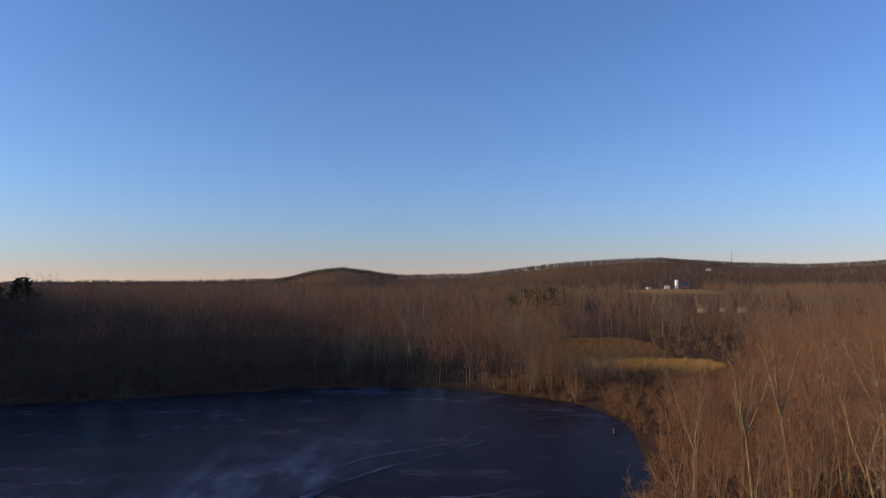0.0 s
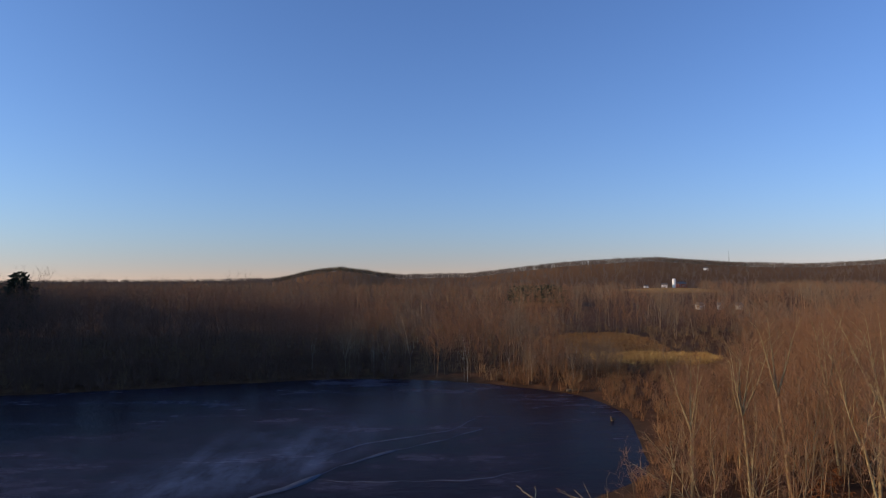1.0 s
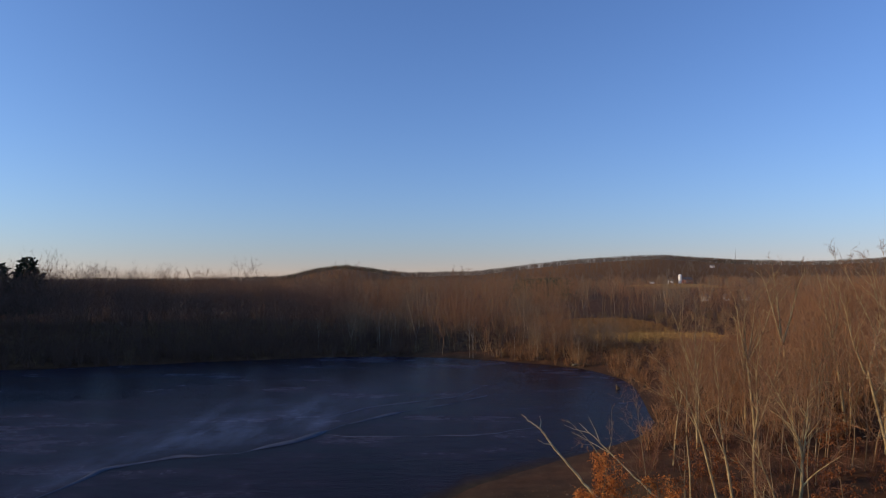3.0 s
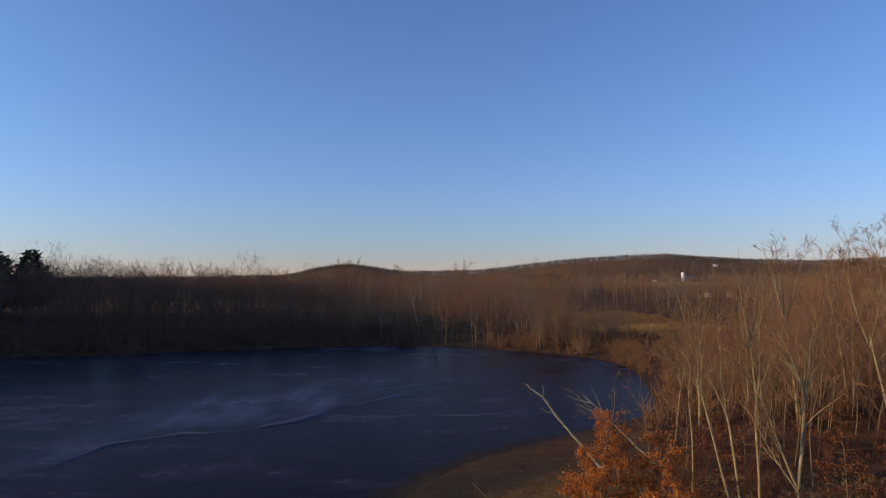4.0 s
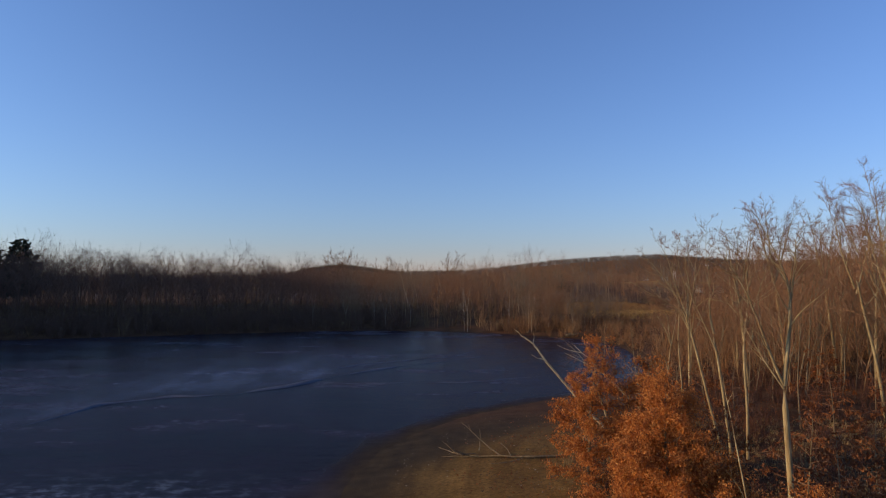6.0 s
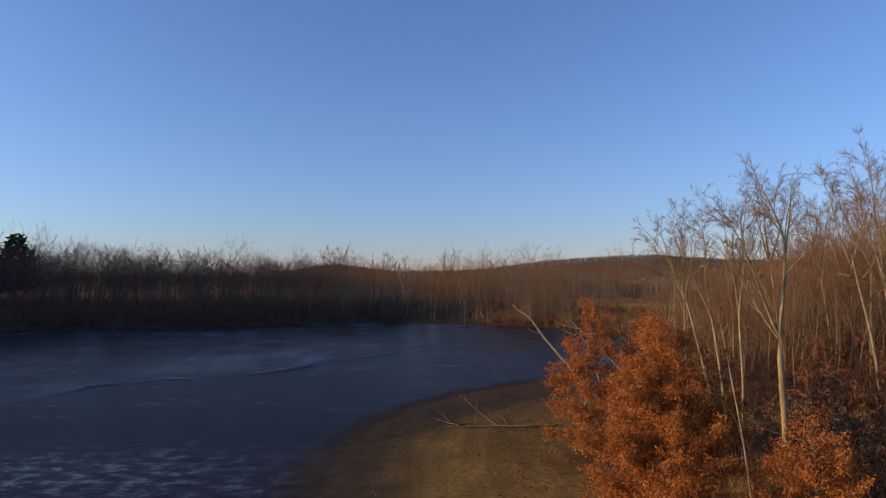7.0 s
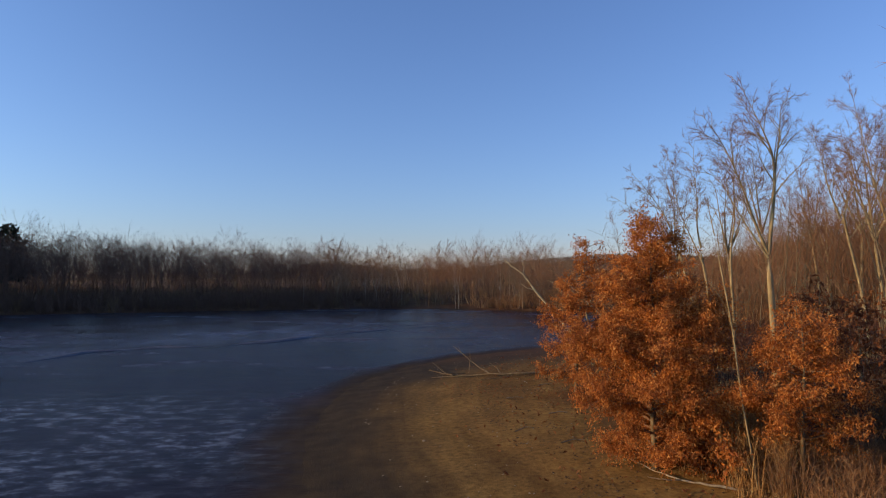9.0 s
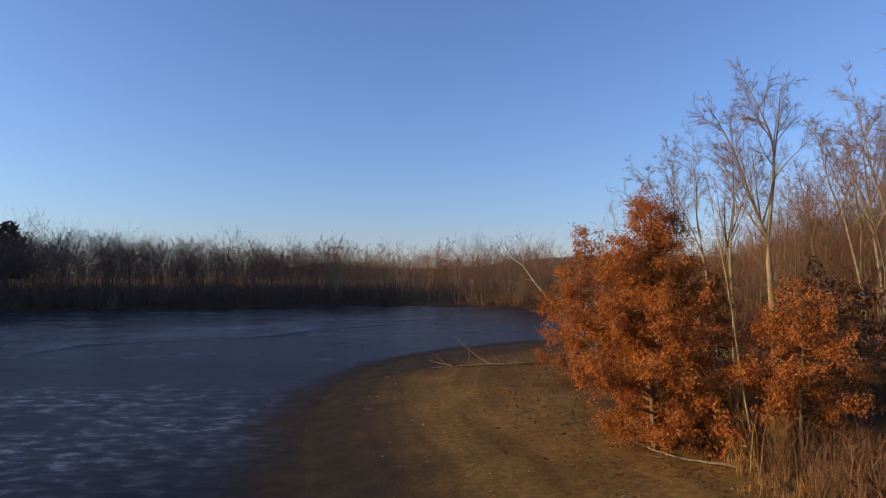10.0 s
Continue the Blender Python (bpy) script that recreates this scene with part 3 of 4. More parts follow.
x, y = woods(rng, 3400, -1500, 1500, 1840, 2020, lambda x, y: in_view(x, y) & ~((x > -470) & (x < -150)))
row = np.concatenate([row, rows_for(rng, x, y, 4, 8) * np.array([1, 1, 1, 1, 2.8, 1])])
scatter_mesh("bare_woods", FAR_T, row, [FOREST_HAZED, FOREST_HAZED], "distant leafless woodland covering low hills", "woodland")
x, y = woods(rng, 110, 15, 37, 113, 131, lambda x, y: shore_clear(x, y, 1.5) & ~treeless(x, y) & (x < 0.27 * y))
scatter_mesh("bare_woods", NEAR_T, rows_for(rng, x, y, 4.5, 6.8) * np.array([1, 1, 1, 1, 0.8, 1]), [TRUNK_LIT, TWIG_GREY], "screen of thin pale saplings between pond and clearing", "woodland")
# undergrowth beneath the far woods
x, y = woods(rng, 2600, -170, 170, 80, 215, lambda x, y: in_view(x, y) & shore_clear(x, y, 0.8) & ~treeless(x, y))
scatter_mesh("undergrowth", THICKET_T, rows_for(rng, x, y, 1.2, 4.2), [FOREST], "brown leafless thicket under the far trees", "undergrowth")
x, y = woods(rng, 5200, -110, -8, 98, 150, lambda x, y: in_view(x, y) & shore_clear(x, y, 0.6) & (shore_distance(x, y) < 24))
scatter_mesh("undergrowth", THICKET_T, rows_for(rng, x[:1000], y[:1000], 1.2, 4.0), [TWIG_SHADED], "dense thicket along the left shore, its stems coloured for shade", "undergrowth")
# woods outside the view, added on the sun's side of the pond to cast shade
x, y = woods(rng, 1500, -260, -90, -140, 150, lambda x, y: shore_clear(x, y, 3) & ~in_view(x, y, 5))
scatter_mesh("bare_woods", FAR_T, rows_for(rng, x, y, 11, 15), [FOREST, TWIG], "unseen leafless woodland added to shade the left shore", "woodland")
x, y = woods(rng, 420, -215, -125, 55, 165, lambda x, y: shore_clear(x, y, 6) & ~in_view(x, y, 4))
scatter_mesh("pine_woods", SMALL_PINE_T, rows_for(rng, x, y, 12, 17) * np.array([1, 1, 1, 1, 1.5, 1]), [FOREST, NEEDLE], "unseen dark pine woods added to shade the left shore", "woodland")
# evergreens on the far hills
x, y = woods(rng, 1400, -475, -145, 1740, 1920, lambda x, y: x > -1000)
x2, y2 = woods(rng, 320, 640, 860, 1780, 1900, lambda x, y: x > 0)
x3, y3 = woods(rng, 150, 46, 74, 390, 440, lambda x, y: x > 0)
x4, y4 = woods(rng, 260, 100, 1200, 1780, 1960, lambda x, y: x > 0)
x, y = np.concatenate([x, x2, x3, x4]), np.concatenate([y, y2, y3, y4])
row = rows_for(rng, x, y, 9, 16) * np.array([1, 1, 1, 1, 1.5, 1])
row[y < 460, 5] *= 0.95
row[y < 460, 4] *= 1.3
scatter_mesh("pine_woods", SMALL_PINE_T, row, [FOREST, NEEDLE], "dark evergreens on the distant hilltop", "woodland")
# woods on the right bank, behind the nearest trees
x, y = woods(rng, 1250, 14, 110, 40, 130, lambda x, y: in_view(x, y) & shore_clear(x, y, 3) & (x + y * 0.5 > 50) & ~treeless(x, y) & ~open_ground(x, y))
row = rows_for(rng, x, y, 4.6, 8.0)
row[:, 4:] *= (1 + 0.5 * smoothstep(0.46, 0.58, x / y))[:, None]
scatter_mesh("bare_woods", NEAR_T, row, [FOREST, TWIG], "sunlit leafless young woodland on the bank", "woodland")
x, y = woods(rng, 2800, 10, 110, 56, 135, lambda x, y: in_view(x, y) & shore_clear(x, y, 0.7) & ~treeless(x, y))
scatter_mesh("undergrowth", THICKET_T, rows_for(rng, x, y, 1.0, 3.2), [BRUSH], "brown leafless thicket on the bank", "undergrowth")
x, y = woods(rng, 1000, 6.0, 60, 9.5, 60, lambda x, y: in_view(x, y, 3) & shore_clear(x, y, 2.0) & (shore_distance(x, y) + (y > 46) * 12 > 12.6) & ((y > 16.5) | (x > 13)))
scatter_mesh("undergrowth", SHRUB_T, rows_for(rng, x, y, 0.8, 2.3), [BRUSH_SHADED], "tangled brown leafless shrubs on the bank", "undergrowth")
x, y = woods(rng, 1000, 5.8, 16, 10, 22, lambda x, y: in_view(x, y, 2) & (shore_distance(x, y) > 10.6) & (np.hypot(x - 5.85, y - 17.2) > 1.2))
scatter_mesh("undergrowth", SHRUB_T, rows_for(rng, x, y, 0.4, 1.5), [BRUSH], "low reddish brown brush beneath the oaks", "undergrowth")

# ---- the nearest trees ----


def leader_tree(name, x, y, trunk, leaders, girth, seed, label, twigs=15, limbs=14, press=1.0, fine=1.0):
    """A tree whose trunk and leaders follow given bends (across, up); limbs and twigs grow by chance."""
    rng = np.random.RandomState(seed)
    z0 = land_at(x, y)
    leaders = [([(a, b if b < 6 else 6 + (b - 6) * press) for a, b in q[0]], *q[1:]) for q in leaders]
    parts, limbs_out = [], []

    def bend(points, r0, r1, level, depth):
        p = np.array([(a, depth * i / len(points) + (rng.normal(0, 0.05) if i else 0), b) for i, (a, b) in enumerate(points)], float)
        fine = np.array([along(p, s)[0] for s in np.linspace(0, 0.999, 10)])
        fine[1:-1] = (fine[:-2] + 2 * fine[1:-1] + fine[2:]) / 4
        parts.append((fine, np.linspace(r0, r1, 10) if level == 0 else r1 * 0.5 + (r0 - r1 * 0.5) * (1 - np.linspace(0, 1, 10)) ** 1.6, level))
        return fine

    bend(trunk, girth, girth * 0.72, 0, 0.0)
    for pts, share, *depth in leaders:
        limbs_out.append((bend(pts, girth * share, 0.012, 1, depth[0] if depth else rng.uniform(-0.8, 0.8)), girth * share))
    for p, g in limbs_out:
        length = np.linalg.norm(np.diff(p, axis=0), axis=1).sum()
        for k in range(limbs):
            s = 0.2 + 0.78 * (k + rng.uniform(0, 0.9)) / limbs
            at_p, d = along(p, min(s, 0.98))
            q, qr = grow(rng, at_p, sideways(rng, d, rng.uniform(0.4, 0.9)), length * rng.uniform(0.18, 0.36) * (1.3 - 0.95 * s), g * 0.34 * (1.15 - s) + 0.005, 0.003, 5, 0.1, 0.04)
            parts.append((q, qr, 2))
            size = np.linalg.norm(q[-1] - q[0])
            for _ in range(max(3, int(7 * min(1.2, size)))):
                a, d2 = along(q, rng.uniform(0.2, 0.97))
                w, wr = grow(rng, a, sideways(rng, d2, rng.uniform(0.4, 1.05)), size * rng.uniform(0.25, 0.55), 0.0065 * fine, 0.003, 3, 0.16, 0.02)
                parts.append((w, wr, 3))
                for _ in range(max(2, int(twigs * min(1.0, size / 1.1)))):
                    a2, d3 = along(w, rng.uniform(0.15, 0.98))
                    v, vr = grow(rng, a2, sideways(rng, d3, rng.uniform(0.4, 1.1)), size * rng.uniform(0.12, 0.3), 0.0038 * fine, 0.0, 1, 0.12, 0.02)
                    parts.append((v, vr, 4))
    tv, tt, cv, ct, cm = [], [], [], [], []
    for p, r, level in parts:
        if level == 0:
            tube(p, r, 10, tv, tt)
        elif level > 1:
            tube(p, r, 5 if level == 2 else 3, cv, ct)
            cm += [0 if level == 2 else 1] * (len(ct) - len(cm))
    top = tagged(new(name), label, "tree")
    new("trunk", mesh_of("trunk", tv, tt, [BARK_PALE], smooth=True)).parent = top
    new("crown", mesh_of("crown", cv, ct, [BARK_PALE, TWIG], cm)).parent = top
    for p, r, level in parts:
        if level == 1:
            lv, lt = [], []
            tube(p, r, 7, lv, lt)
            new("limb", mesh_of("limb", lv, lt, [BARK_PALE], smooth=True)).parent = top
    top.location = (x, y, z0 - 0.15)
    return top


def up(z, x, y):
    return z - land_at(x, y) + 0.15


# the forked maple
F0 = up(6.55, 11.0, 21)
leader_tree("bare_tree", 11.0, 21, [(0.16, 0), (0.22, 1.6), (0.1, 3.4), (0, F0)],
            [([(0, F0), (0.16, F0 + 1.6), (0.34, F0 + 3.3), (0.12, F0 + 4.0), (-0.11, F0 + 4.7), (-0.58, F0 + 5.7), (-0.78, F0 + 6.2)], 0.62, 0.0),
             ([(0.25, F0 + 2.6), (0.36, F0 + 3.6), (0.5, F0 + 4.7), (0.52, F0 + 5.5), (1.2, F0 + 6.0)], 0.36, 0.0),
             ([(0, F0), (-0.42, F0 + 1.0), (-0.92, F0 + 2.3), (-1.36, F0 + 3.5), (-1.93, F0 + 4.4), (-2.5, F0 + 5.1)], 0.5),
             ([(0, F0 - 0.1), (-0.5, F0 + 0.65), (-1.0, F0 + 1.67), (-1.5, F0 + 3.0), (-2.3, F0 + 3.05)], 0.33)],
            0.118, 3, "forked bare tree with pale grey bark above rusty oaks", press=0.9)
# the twin stems behind
leader_tree("bare_tree", 14.1, 32.0, [(0, 0), (-0.2, 2.0), (-0.5, 4.4), (-0.75, 6.2)],
            [([(-0.75, 6.2), (-0.95, 7.6), (-0.8, 9.2), (-1.0, 11.0), (-0.8, 13.2)], 0.7),
             ([(-0.6, 5.2), (-1.3, 7.0), (-2.0, 8.6), (-2.2, 10.6), (-2.6, 12.0)], 0.5)],
            0.078, 5, "slender bare tree with two pale leaning stems", press=0.84)
leader_tree("bare_tree", 14.6, 31.4, [(0, 0), (0.05, 2.4), (-0.05, 5.0), (0.0, 6.4)],
            [([(0, 6.4), (0.25, 8.0), (0.1, 10.0), (0.5, 12.0), (0.4, 13.6)], 0.7),
             ([(0, 6.2), (0.7, 8.2), (1.4, 10.2), (1.6, 12.2)], 0.55)],
            0.074, 6, "upright bare tree with pale bark beside a twin stem", press=0.84)
leader_tree("bare_tree", 14.3, 33.5, [(0, 0), (-0.5, 2.0), (-1.1, 4.5), (-1.6, 6.5)],
            [([(-1.6, 6.5), (-2.1, 8.2), (-3.0, 9.8), (-4.2, 11.4)], 0.65),
             ([(-1.6, 6.4), (-2.3, 7.8), (-3.6, 8.6), (-5.0, 9.6)], 0.45),
             ([(-1.7, 6.8), (-1.7, 8.6), (-2.2, 10.6), (-2.2, 12.0)], 0.5)],
            0.074, 7, "leaning bare tree with a wide twiggy crown", press=0.84)
leader_tree("bare_tree", 26.5, 39.0, [(0, 0), (-0.35, 3.3), (-1.0, 6.4), (-1.6, 8.8)],
            [([(-1.6, 8.8), (-2.4, 11.6), (-2.6, 14.2), (-3.6, 16.6)], 0.7),
             ([(-1.5, 8.4), (-0.8, 11.6), (0.2, 14.4), (0.8, 17.4)], 0.6),
             ([(-1.2, 7.0), (0.8, 10.2), (1.9, 13.0)], 0.4)],
            0.10, 8, "leaning bare tree with spreading limbs over brush", fine=1.4, press=0.76)
leader_tree("bare_tree", 7.6, 15.2, [(0, 0), (-0.34, 2.4), (-0.52, 3.9), (-0.9, 6.1)], [([(-0.9, 6.1), (-1.0, 6.6), (-1.05, 7.1)], 0.6), ([(-0.5, 3.7), (-0.8, 4.5), (-1.2, 5.0)], 0.35)],
            0.024, 14, "slender pale sapling stem between two oaks", limbs=3, twigs=3)
leader_tree("bare_tree", 22.6, 31.5, [(0, 0), (0.1, 2.6), (-0.2, 5.0), (-0.1, 7.0)],
            [([(-0.1, 7.0), (-0.9, 9.4), (-1.5, 12.0), (-2.2, 14.6)], 0.7),
             ([(-0.1, 6.8), (0.6, 9.4), (0.4, 12.4), (1.0, 15.4)], 0.65)],
            0.09, 9, "tall bare tree with dense twiggy crown", press=0.95)
leader_tree("bare_tree", 13.3, 36.5, [(0, 0), (0.1, 3.0), (-0.1, 5.6)], [([(-0.1, 5.6), (0.0, 7.6), (-0.4, 9.6)], 0.7)],
            0.055, 10, "thin straight bare sapling", limbs=5)
leader_tree("bare_tree", 10.3, 40.5, [(0, 0), (-0.5, 1.6), (-0.9, 3.2)],
            [([(-0.9, 3.2), (-1.9, 4.6), (-3.2, 5.8)], 0.7), ([(-0.8, 2.8), (-0.2, 4.4), (-0.2, 6.4)], 0.5)],
            0.07, 12, "small crooked bare tree leaning over the water", limbs=5)


# further trees whose crowns stand out of the bank's woods
for i, (px, py, top_z) in enumerate(((28.6, 54.0, 17.6), (25.6, 54.6, 15.9), (21.0, 55.5, 14.6), (34.0, 51.0, 18.2), (34.6, 57.0, 16.6), (31.8, 45.0, 18.2), (37.5, 61.0, 16.0), (29.0, 64.0, 13.4), (17.2, 50.5, 8.6), (23.0, 60.5, 11.0))):
    r3 = np.random.RandomState(400 + i)
    h = top_z - land_at(px, py)
    lean = r3.normal(0, 0.09)
    f = h * r3.uniform(0.4, 0.55)
    lead = []
    for k in range(3 + i % 2):
        a = (k - 1.2) * 0.34 + r3.normal(0, 0.1)
        lead.append(([(lean * f, f - 0.1), (lean * f + a * (h - f) * 0.3, f + (h - f) * 0.35), (lean * f + a * (h - f) * 0.5 + r3.normal(0, 0.2), f + (h - f) * 0.7), (lean * f + a * (h - f) * 0.85, h * r3.uniform(0.9, 1.0))], 0.66))
    leader_tree("bare_tree", px, py, [(0, 0), (lean * f * 0.4, f * 0.5), (lean * f, f)], lead, 0.011 * h ** 0.9, 420 + i, "tall sunlit bare tree with several spreading limbs", limbs=8, twigs=6, fine=1.7)


def sapling_meshes(seed, forks):
    rng = np.random.RandomState(seed)
    parts = tree_frame(rng, 10.0, 0.046, forks, 12, 6, 3, lean=tuple(rng.normal(0, 0.1, 2)), bare=0.3, spread=0.55)
    parts = [(p, np.minimum(r, 0.03) if level == 2 else np.minimum(r, 0.011) if level == 3 else np.minimum(r, 0.007) if level == 4 else r, level) for p, r, level in parts]
    return tree_meshes("bare_tree", [(p[[0, 2, 5]] if level == 2 else p[[0, -1]] if level > 2 else p, r[[0, 2, 5]] if level == 2 else r[[0, -1]] if level > 2 else r, level) for p, r, level in parts],
                       (7, 5, 4, 3, 3), BARK_GREY, TWIG)


SAPLINGS = [sapling_meshes(100 + s, 1 + s % 2) for s in range(7)]
rng = np.random.RandomState(21)
x, y = woods(rng, 900, 9, 62, 20, 92, lambda x, y: in_view(x, y, 4) & shore_clear(x, y, 4) & (shore_distance(x, y) + (y > 52) * 9 > 13) & (marsh(x, y) < 0.1))
spots = []
for px, py in zip(x, y):
    if len(spots) < 85 and all((px - a) ** 2 + (py - b) ** 2 > 4.0 for a, b in spots) and min((px - a) ** 2 + (py - b) ** 2 for a, b in ((11, 21), (14.1, 32), (26.5, 39))) > 5 \
            and not (py < 36 and px < 0.66 * py):
        spots.append((px, py))
first = {}
for i, (px, py) in enumerate(spots):
    k, s = i % len(SAPLINGS), rng.uniform(0.65, 0.95) + 0.45 * float(smoothstep(0.44, 0.58, px / py))
    m = pose(px, py, land_at(px, py) - 0.1, 0, 0, rng.uniform(0, 360)) @ Matrix.Diagonal((s * rng.uniform(0.85, 1.1), s, s, 1))
    tree_thing("bare_tree", SAPLINGS[k], m, "slender leafless tree with sunlit grey bark in undergrowth", "trees on the bank")

# trees standing clear along the far shore and skyline


def crown_meshes(seed):
    """A broad rounded crown, for trees that stand above the far woods."""
    r = np.random.RandomState(seed)
    size = {1: 0.06, 2: 0.034, 3: 0.022, 4: 0.015}
    parts = []
    for p, q, level in tree_frame(r, 10.0, 0.10, 3, 18, 6, 3, bare=0.3, spread=0.72):
        keep = list(range(len(p))) if level < 2 else [0, 2, 5] if level == 2 else [0, -1]
        parts.append((p[keep], q[keep] if level == 0 else np.linspace(size[level], size[level] * 0.4, len(keep)), level))
    return tree_meshes("bare_tree", parts, (6, 4, 3, 3, 3), FOREST, TWIG)


CROWNS = [crown_meshes(300 + s) for s in range(4)]
SKYLINE = [(1.7, 220, 17.0), (-36, 218, 18.5), (-31, 216, 17), (-41, 222, 16.5), (-88, 205, 16.5), (-82, 208, 17), (-96, 200, 16), (-110, 178, 16), (-117, 176, 17), (-104, 182, 15.5),
           (-124, 172, 17), (-19, 230, 15.5), (14, 225, 12.0), (-58, 215, 14.5), (-22, 226, 16)]
for i, (px, py, h) in enumerate(SKYLINE):
    s = h / 10.0
    tree_thing("bare_tree", CROWNS[i % 4], pose(px, py, land_at(px, py) - 0.2, 0, 0, 47 * i) @ Matrix.Diagonal((s * 0.95, s * 0.95, s, 1)),
               "tall leafless tree rising over the far woods", "skyline trees")
# pale birch pair on the far shore and other pale trunks
BIRCH = sapling_meshes(140, 2)[0].copy(), sapling_meshes(140, 2)[1].copy()
BIRCH_BARK = bark("birch_bark", (0.22, 0.185, 0.145), (0.40, 0.345, 0.28), False)
BIRCH[0].materials[0] = BIRCH_BARK
BIRCH[1].materials[0] = BIRCH_BARK
for px, py, h in ((4.2, 121.5, 9.5), (3.6, 122.2, 8.6), (-12, 129, 8), (-14.5, 131, 8.5), (-7, 130, 8.5), (-27, 131, 8), (12, 121, 8), (16, 119, 7.5), (19, 118, 7.5), (23, 116, 7.5), (-20, 129.5, 7.5)):
    s = h / 10.0
    tree_thing("birch_tree", BIRCH, pose(px, py, land_at(px, py) - 0.1, 0, 0, px * 40) @ Matrix.Diagonal((s * 0.8, s * 0.8, s, 1)), "pale-barked leafless birch at the water's edge", "birches on the far shore", "tree")


def build_pine(px, py, h, seed):
    v, t, m = conifer_template(seed, 22, 7)
    v = v * np.array([h, h, h])
    top = tagged(new("pine_tree"), "dark green pine standing above bare woods", "tree")
    for key, part_id, mat in (("trunk", 0, BARK_GREY), ("crown", 1, NEEDLE)):
        new(key, mesh_of(key, v, t[m == part_id], [mat])).parent = top
    top.location = (px, py, land_at(px, py) - 0.2)


build_pine(-121, 182, 20.5, 85)
build_pine(-127, 179, 18.5, 86)
build_pine(-133, 184, 19.5, 87)


# ---- oaks that keep their leaves ----


def oak(x, y, height, reach, seed, label, leaf_m, per=9, limbs=34, low=0.12, girth=0.09, leaf=0.13, thin=1.0, sprays=5.5):
    rng = np.random.RandomState(seed)
    tv, tt, cv, ct, tips = [], [], [], [], []
    trunk, tr = grow(rng, (0, 0, -0.2), (rng.normal(0, 0.03), 0, 1), height, girth, 0.01, 9, 0.035, 0.03)
    tube(trunk, tr, 8, tv, tt)
    for k in range(limbs):
        s = low + (0.98 - low) * (k + rng.uniform(0, 0.8)) / limbs
        at_p, d = along(trunk, s)
        a = k * 2.4 + rng.normal(0, 0.35)
        size = reach * (0.55 + 0.45 * math.sin(min(1, (s - low) / 0.3) * 1.57)) * (1 - max(0, s - 0.38) / 0.68) ** 1.1 * rng.uniform(0.75, 1.15) + 0.15
        q, qr = grow(rng, at_p, (math.cos(a), math.sin(a), rng.uniform(0.0, 0.45) + 0.6 * max(0, s - 0.6)), size, girth * 0.38 * (1.1 - s) + 0.008, 0.005, 5, 0.09, 0.02)
        tube(q, qr, 4, cv, ct)
        for _ in range(max(3, int(size * sprays))):
            a2, d2 = along(q, rng.uniform(0.06, 1.0) ** 0.8)
            w, wr = grow(rng, a2, sideways(rng, d2, rng.uniform(0.3, 1.1)), rng.uniform(0.25, 0.6), 0.008, 0.003, 3, 0.15, 0.0)
            tube(w[[0, -1]], wr[[0, -1]], 3, cv, ct)
            if rng.uniform() < thin * (1.0 if s < 0.8 else 0.75):
                tips += [w[1], w[2], w[3]]
    lv, lt = leaf_cloud(rng, tips, per, 0.085, leaf, 1.0)
    top = tagged(new("oak_tree"), label, "tree")
    for key, v, t, m in (("trunk", tv, tt, BARK_GREY), ("branchwork", cv, ct, TWIG), ("foliage", lv, lt, leaf_m)):
        new(key, mesh_of(key, v, t, [m], smooth=key == "trunk")).parent = top
    top.location = (x, y, land_at(x, y) - 0.05)
    return top


oak(5.85, 17.2, 6.9, 2.1, 31, "young oak thick with rusty orange winter leaves", OAK_LEAF, per=31, limbs=96, low=0.05, sprays=9.5, leaf=0.056)
oak(6.1, 28.0, 7.0, 1.75, 32, "young oak with lighter orange leaves behind another oak", OAK_LEAF, per=14, limbs=50, leaf=0.082, low=0.08, sprays=8)
oak(8.75, 15.3, 4.3, 1.5, 33, "small oak with orange leaves and a bare lower trunk", OAK_LEAF, per=26, limbs=46, low=0.27, girth=0.06, sprays=8.0, leaf=0.058)
oak(6.9, 16.2, 2.0, 0.9, 38, "low oak shoot with orange leaves in grass", OAK_LEAF, per=9, limbs=18, low=0.05, girth=0.03, sprays=8.0, leaf=0.09)
oak(8.9, 27.5, 5.9, 2.2, 39, "young oak with dull orange leaves under bare trees", OAK_LEAF, per=12, limbs=48, low=0.06, sprays=7.0, leaf=0.085)
oak(10.9, 18.2, 5.0, 1.3, 34, "thin oak sapling with sparse rust-red leaves", RUST_LEAF, per=5, limbs=22, low=0.3, girth=0.05, thin=0.7)
oak(12.9, 19.2, 4.2, 1.5, 35, "small oak with sparse rust-red leaves", RUST_LEAF, per=5, limbs=20, low=0.2, girth=0.05, thin=0.7)
oak(12.9, 23.4, 4.4, 1.5, 36, "rust-leaved sapling beneath bare trees", RUST_LEAF, per=5, limbs=20, girth=0.05, thin=0.7)
oak(15.5, 20.5, 4.0, 1.4, 37, "rust-leaved sapling in brown brush", RUST_LEAF, per=5, limbs=18, girth=0.05, thin=0.7)
for i, (px, py) in enumerate(((12.5, 29), (17, 38), (21, 35), (24.5, 44), (18.5, 46), (28, 40), (15.0, 42), (19.5, 29.5), (31, 52))):
    oak(px, py, 3.4 + 0.3 * (i % 4), 1.4, 50 + i, "low oak sapling holding rust-brown leaves", RUST_LEAF, per=4, limbs=15, girth=0.045, thin=0.6, leaf=0.16)


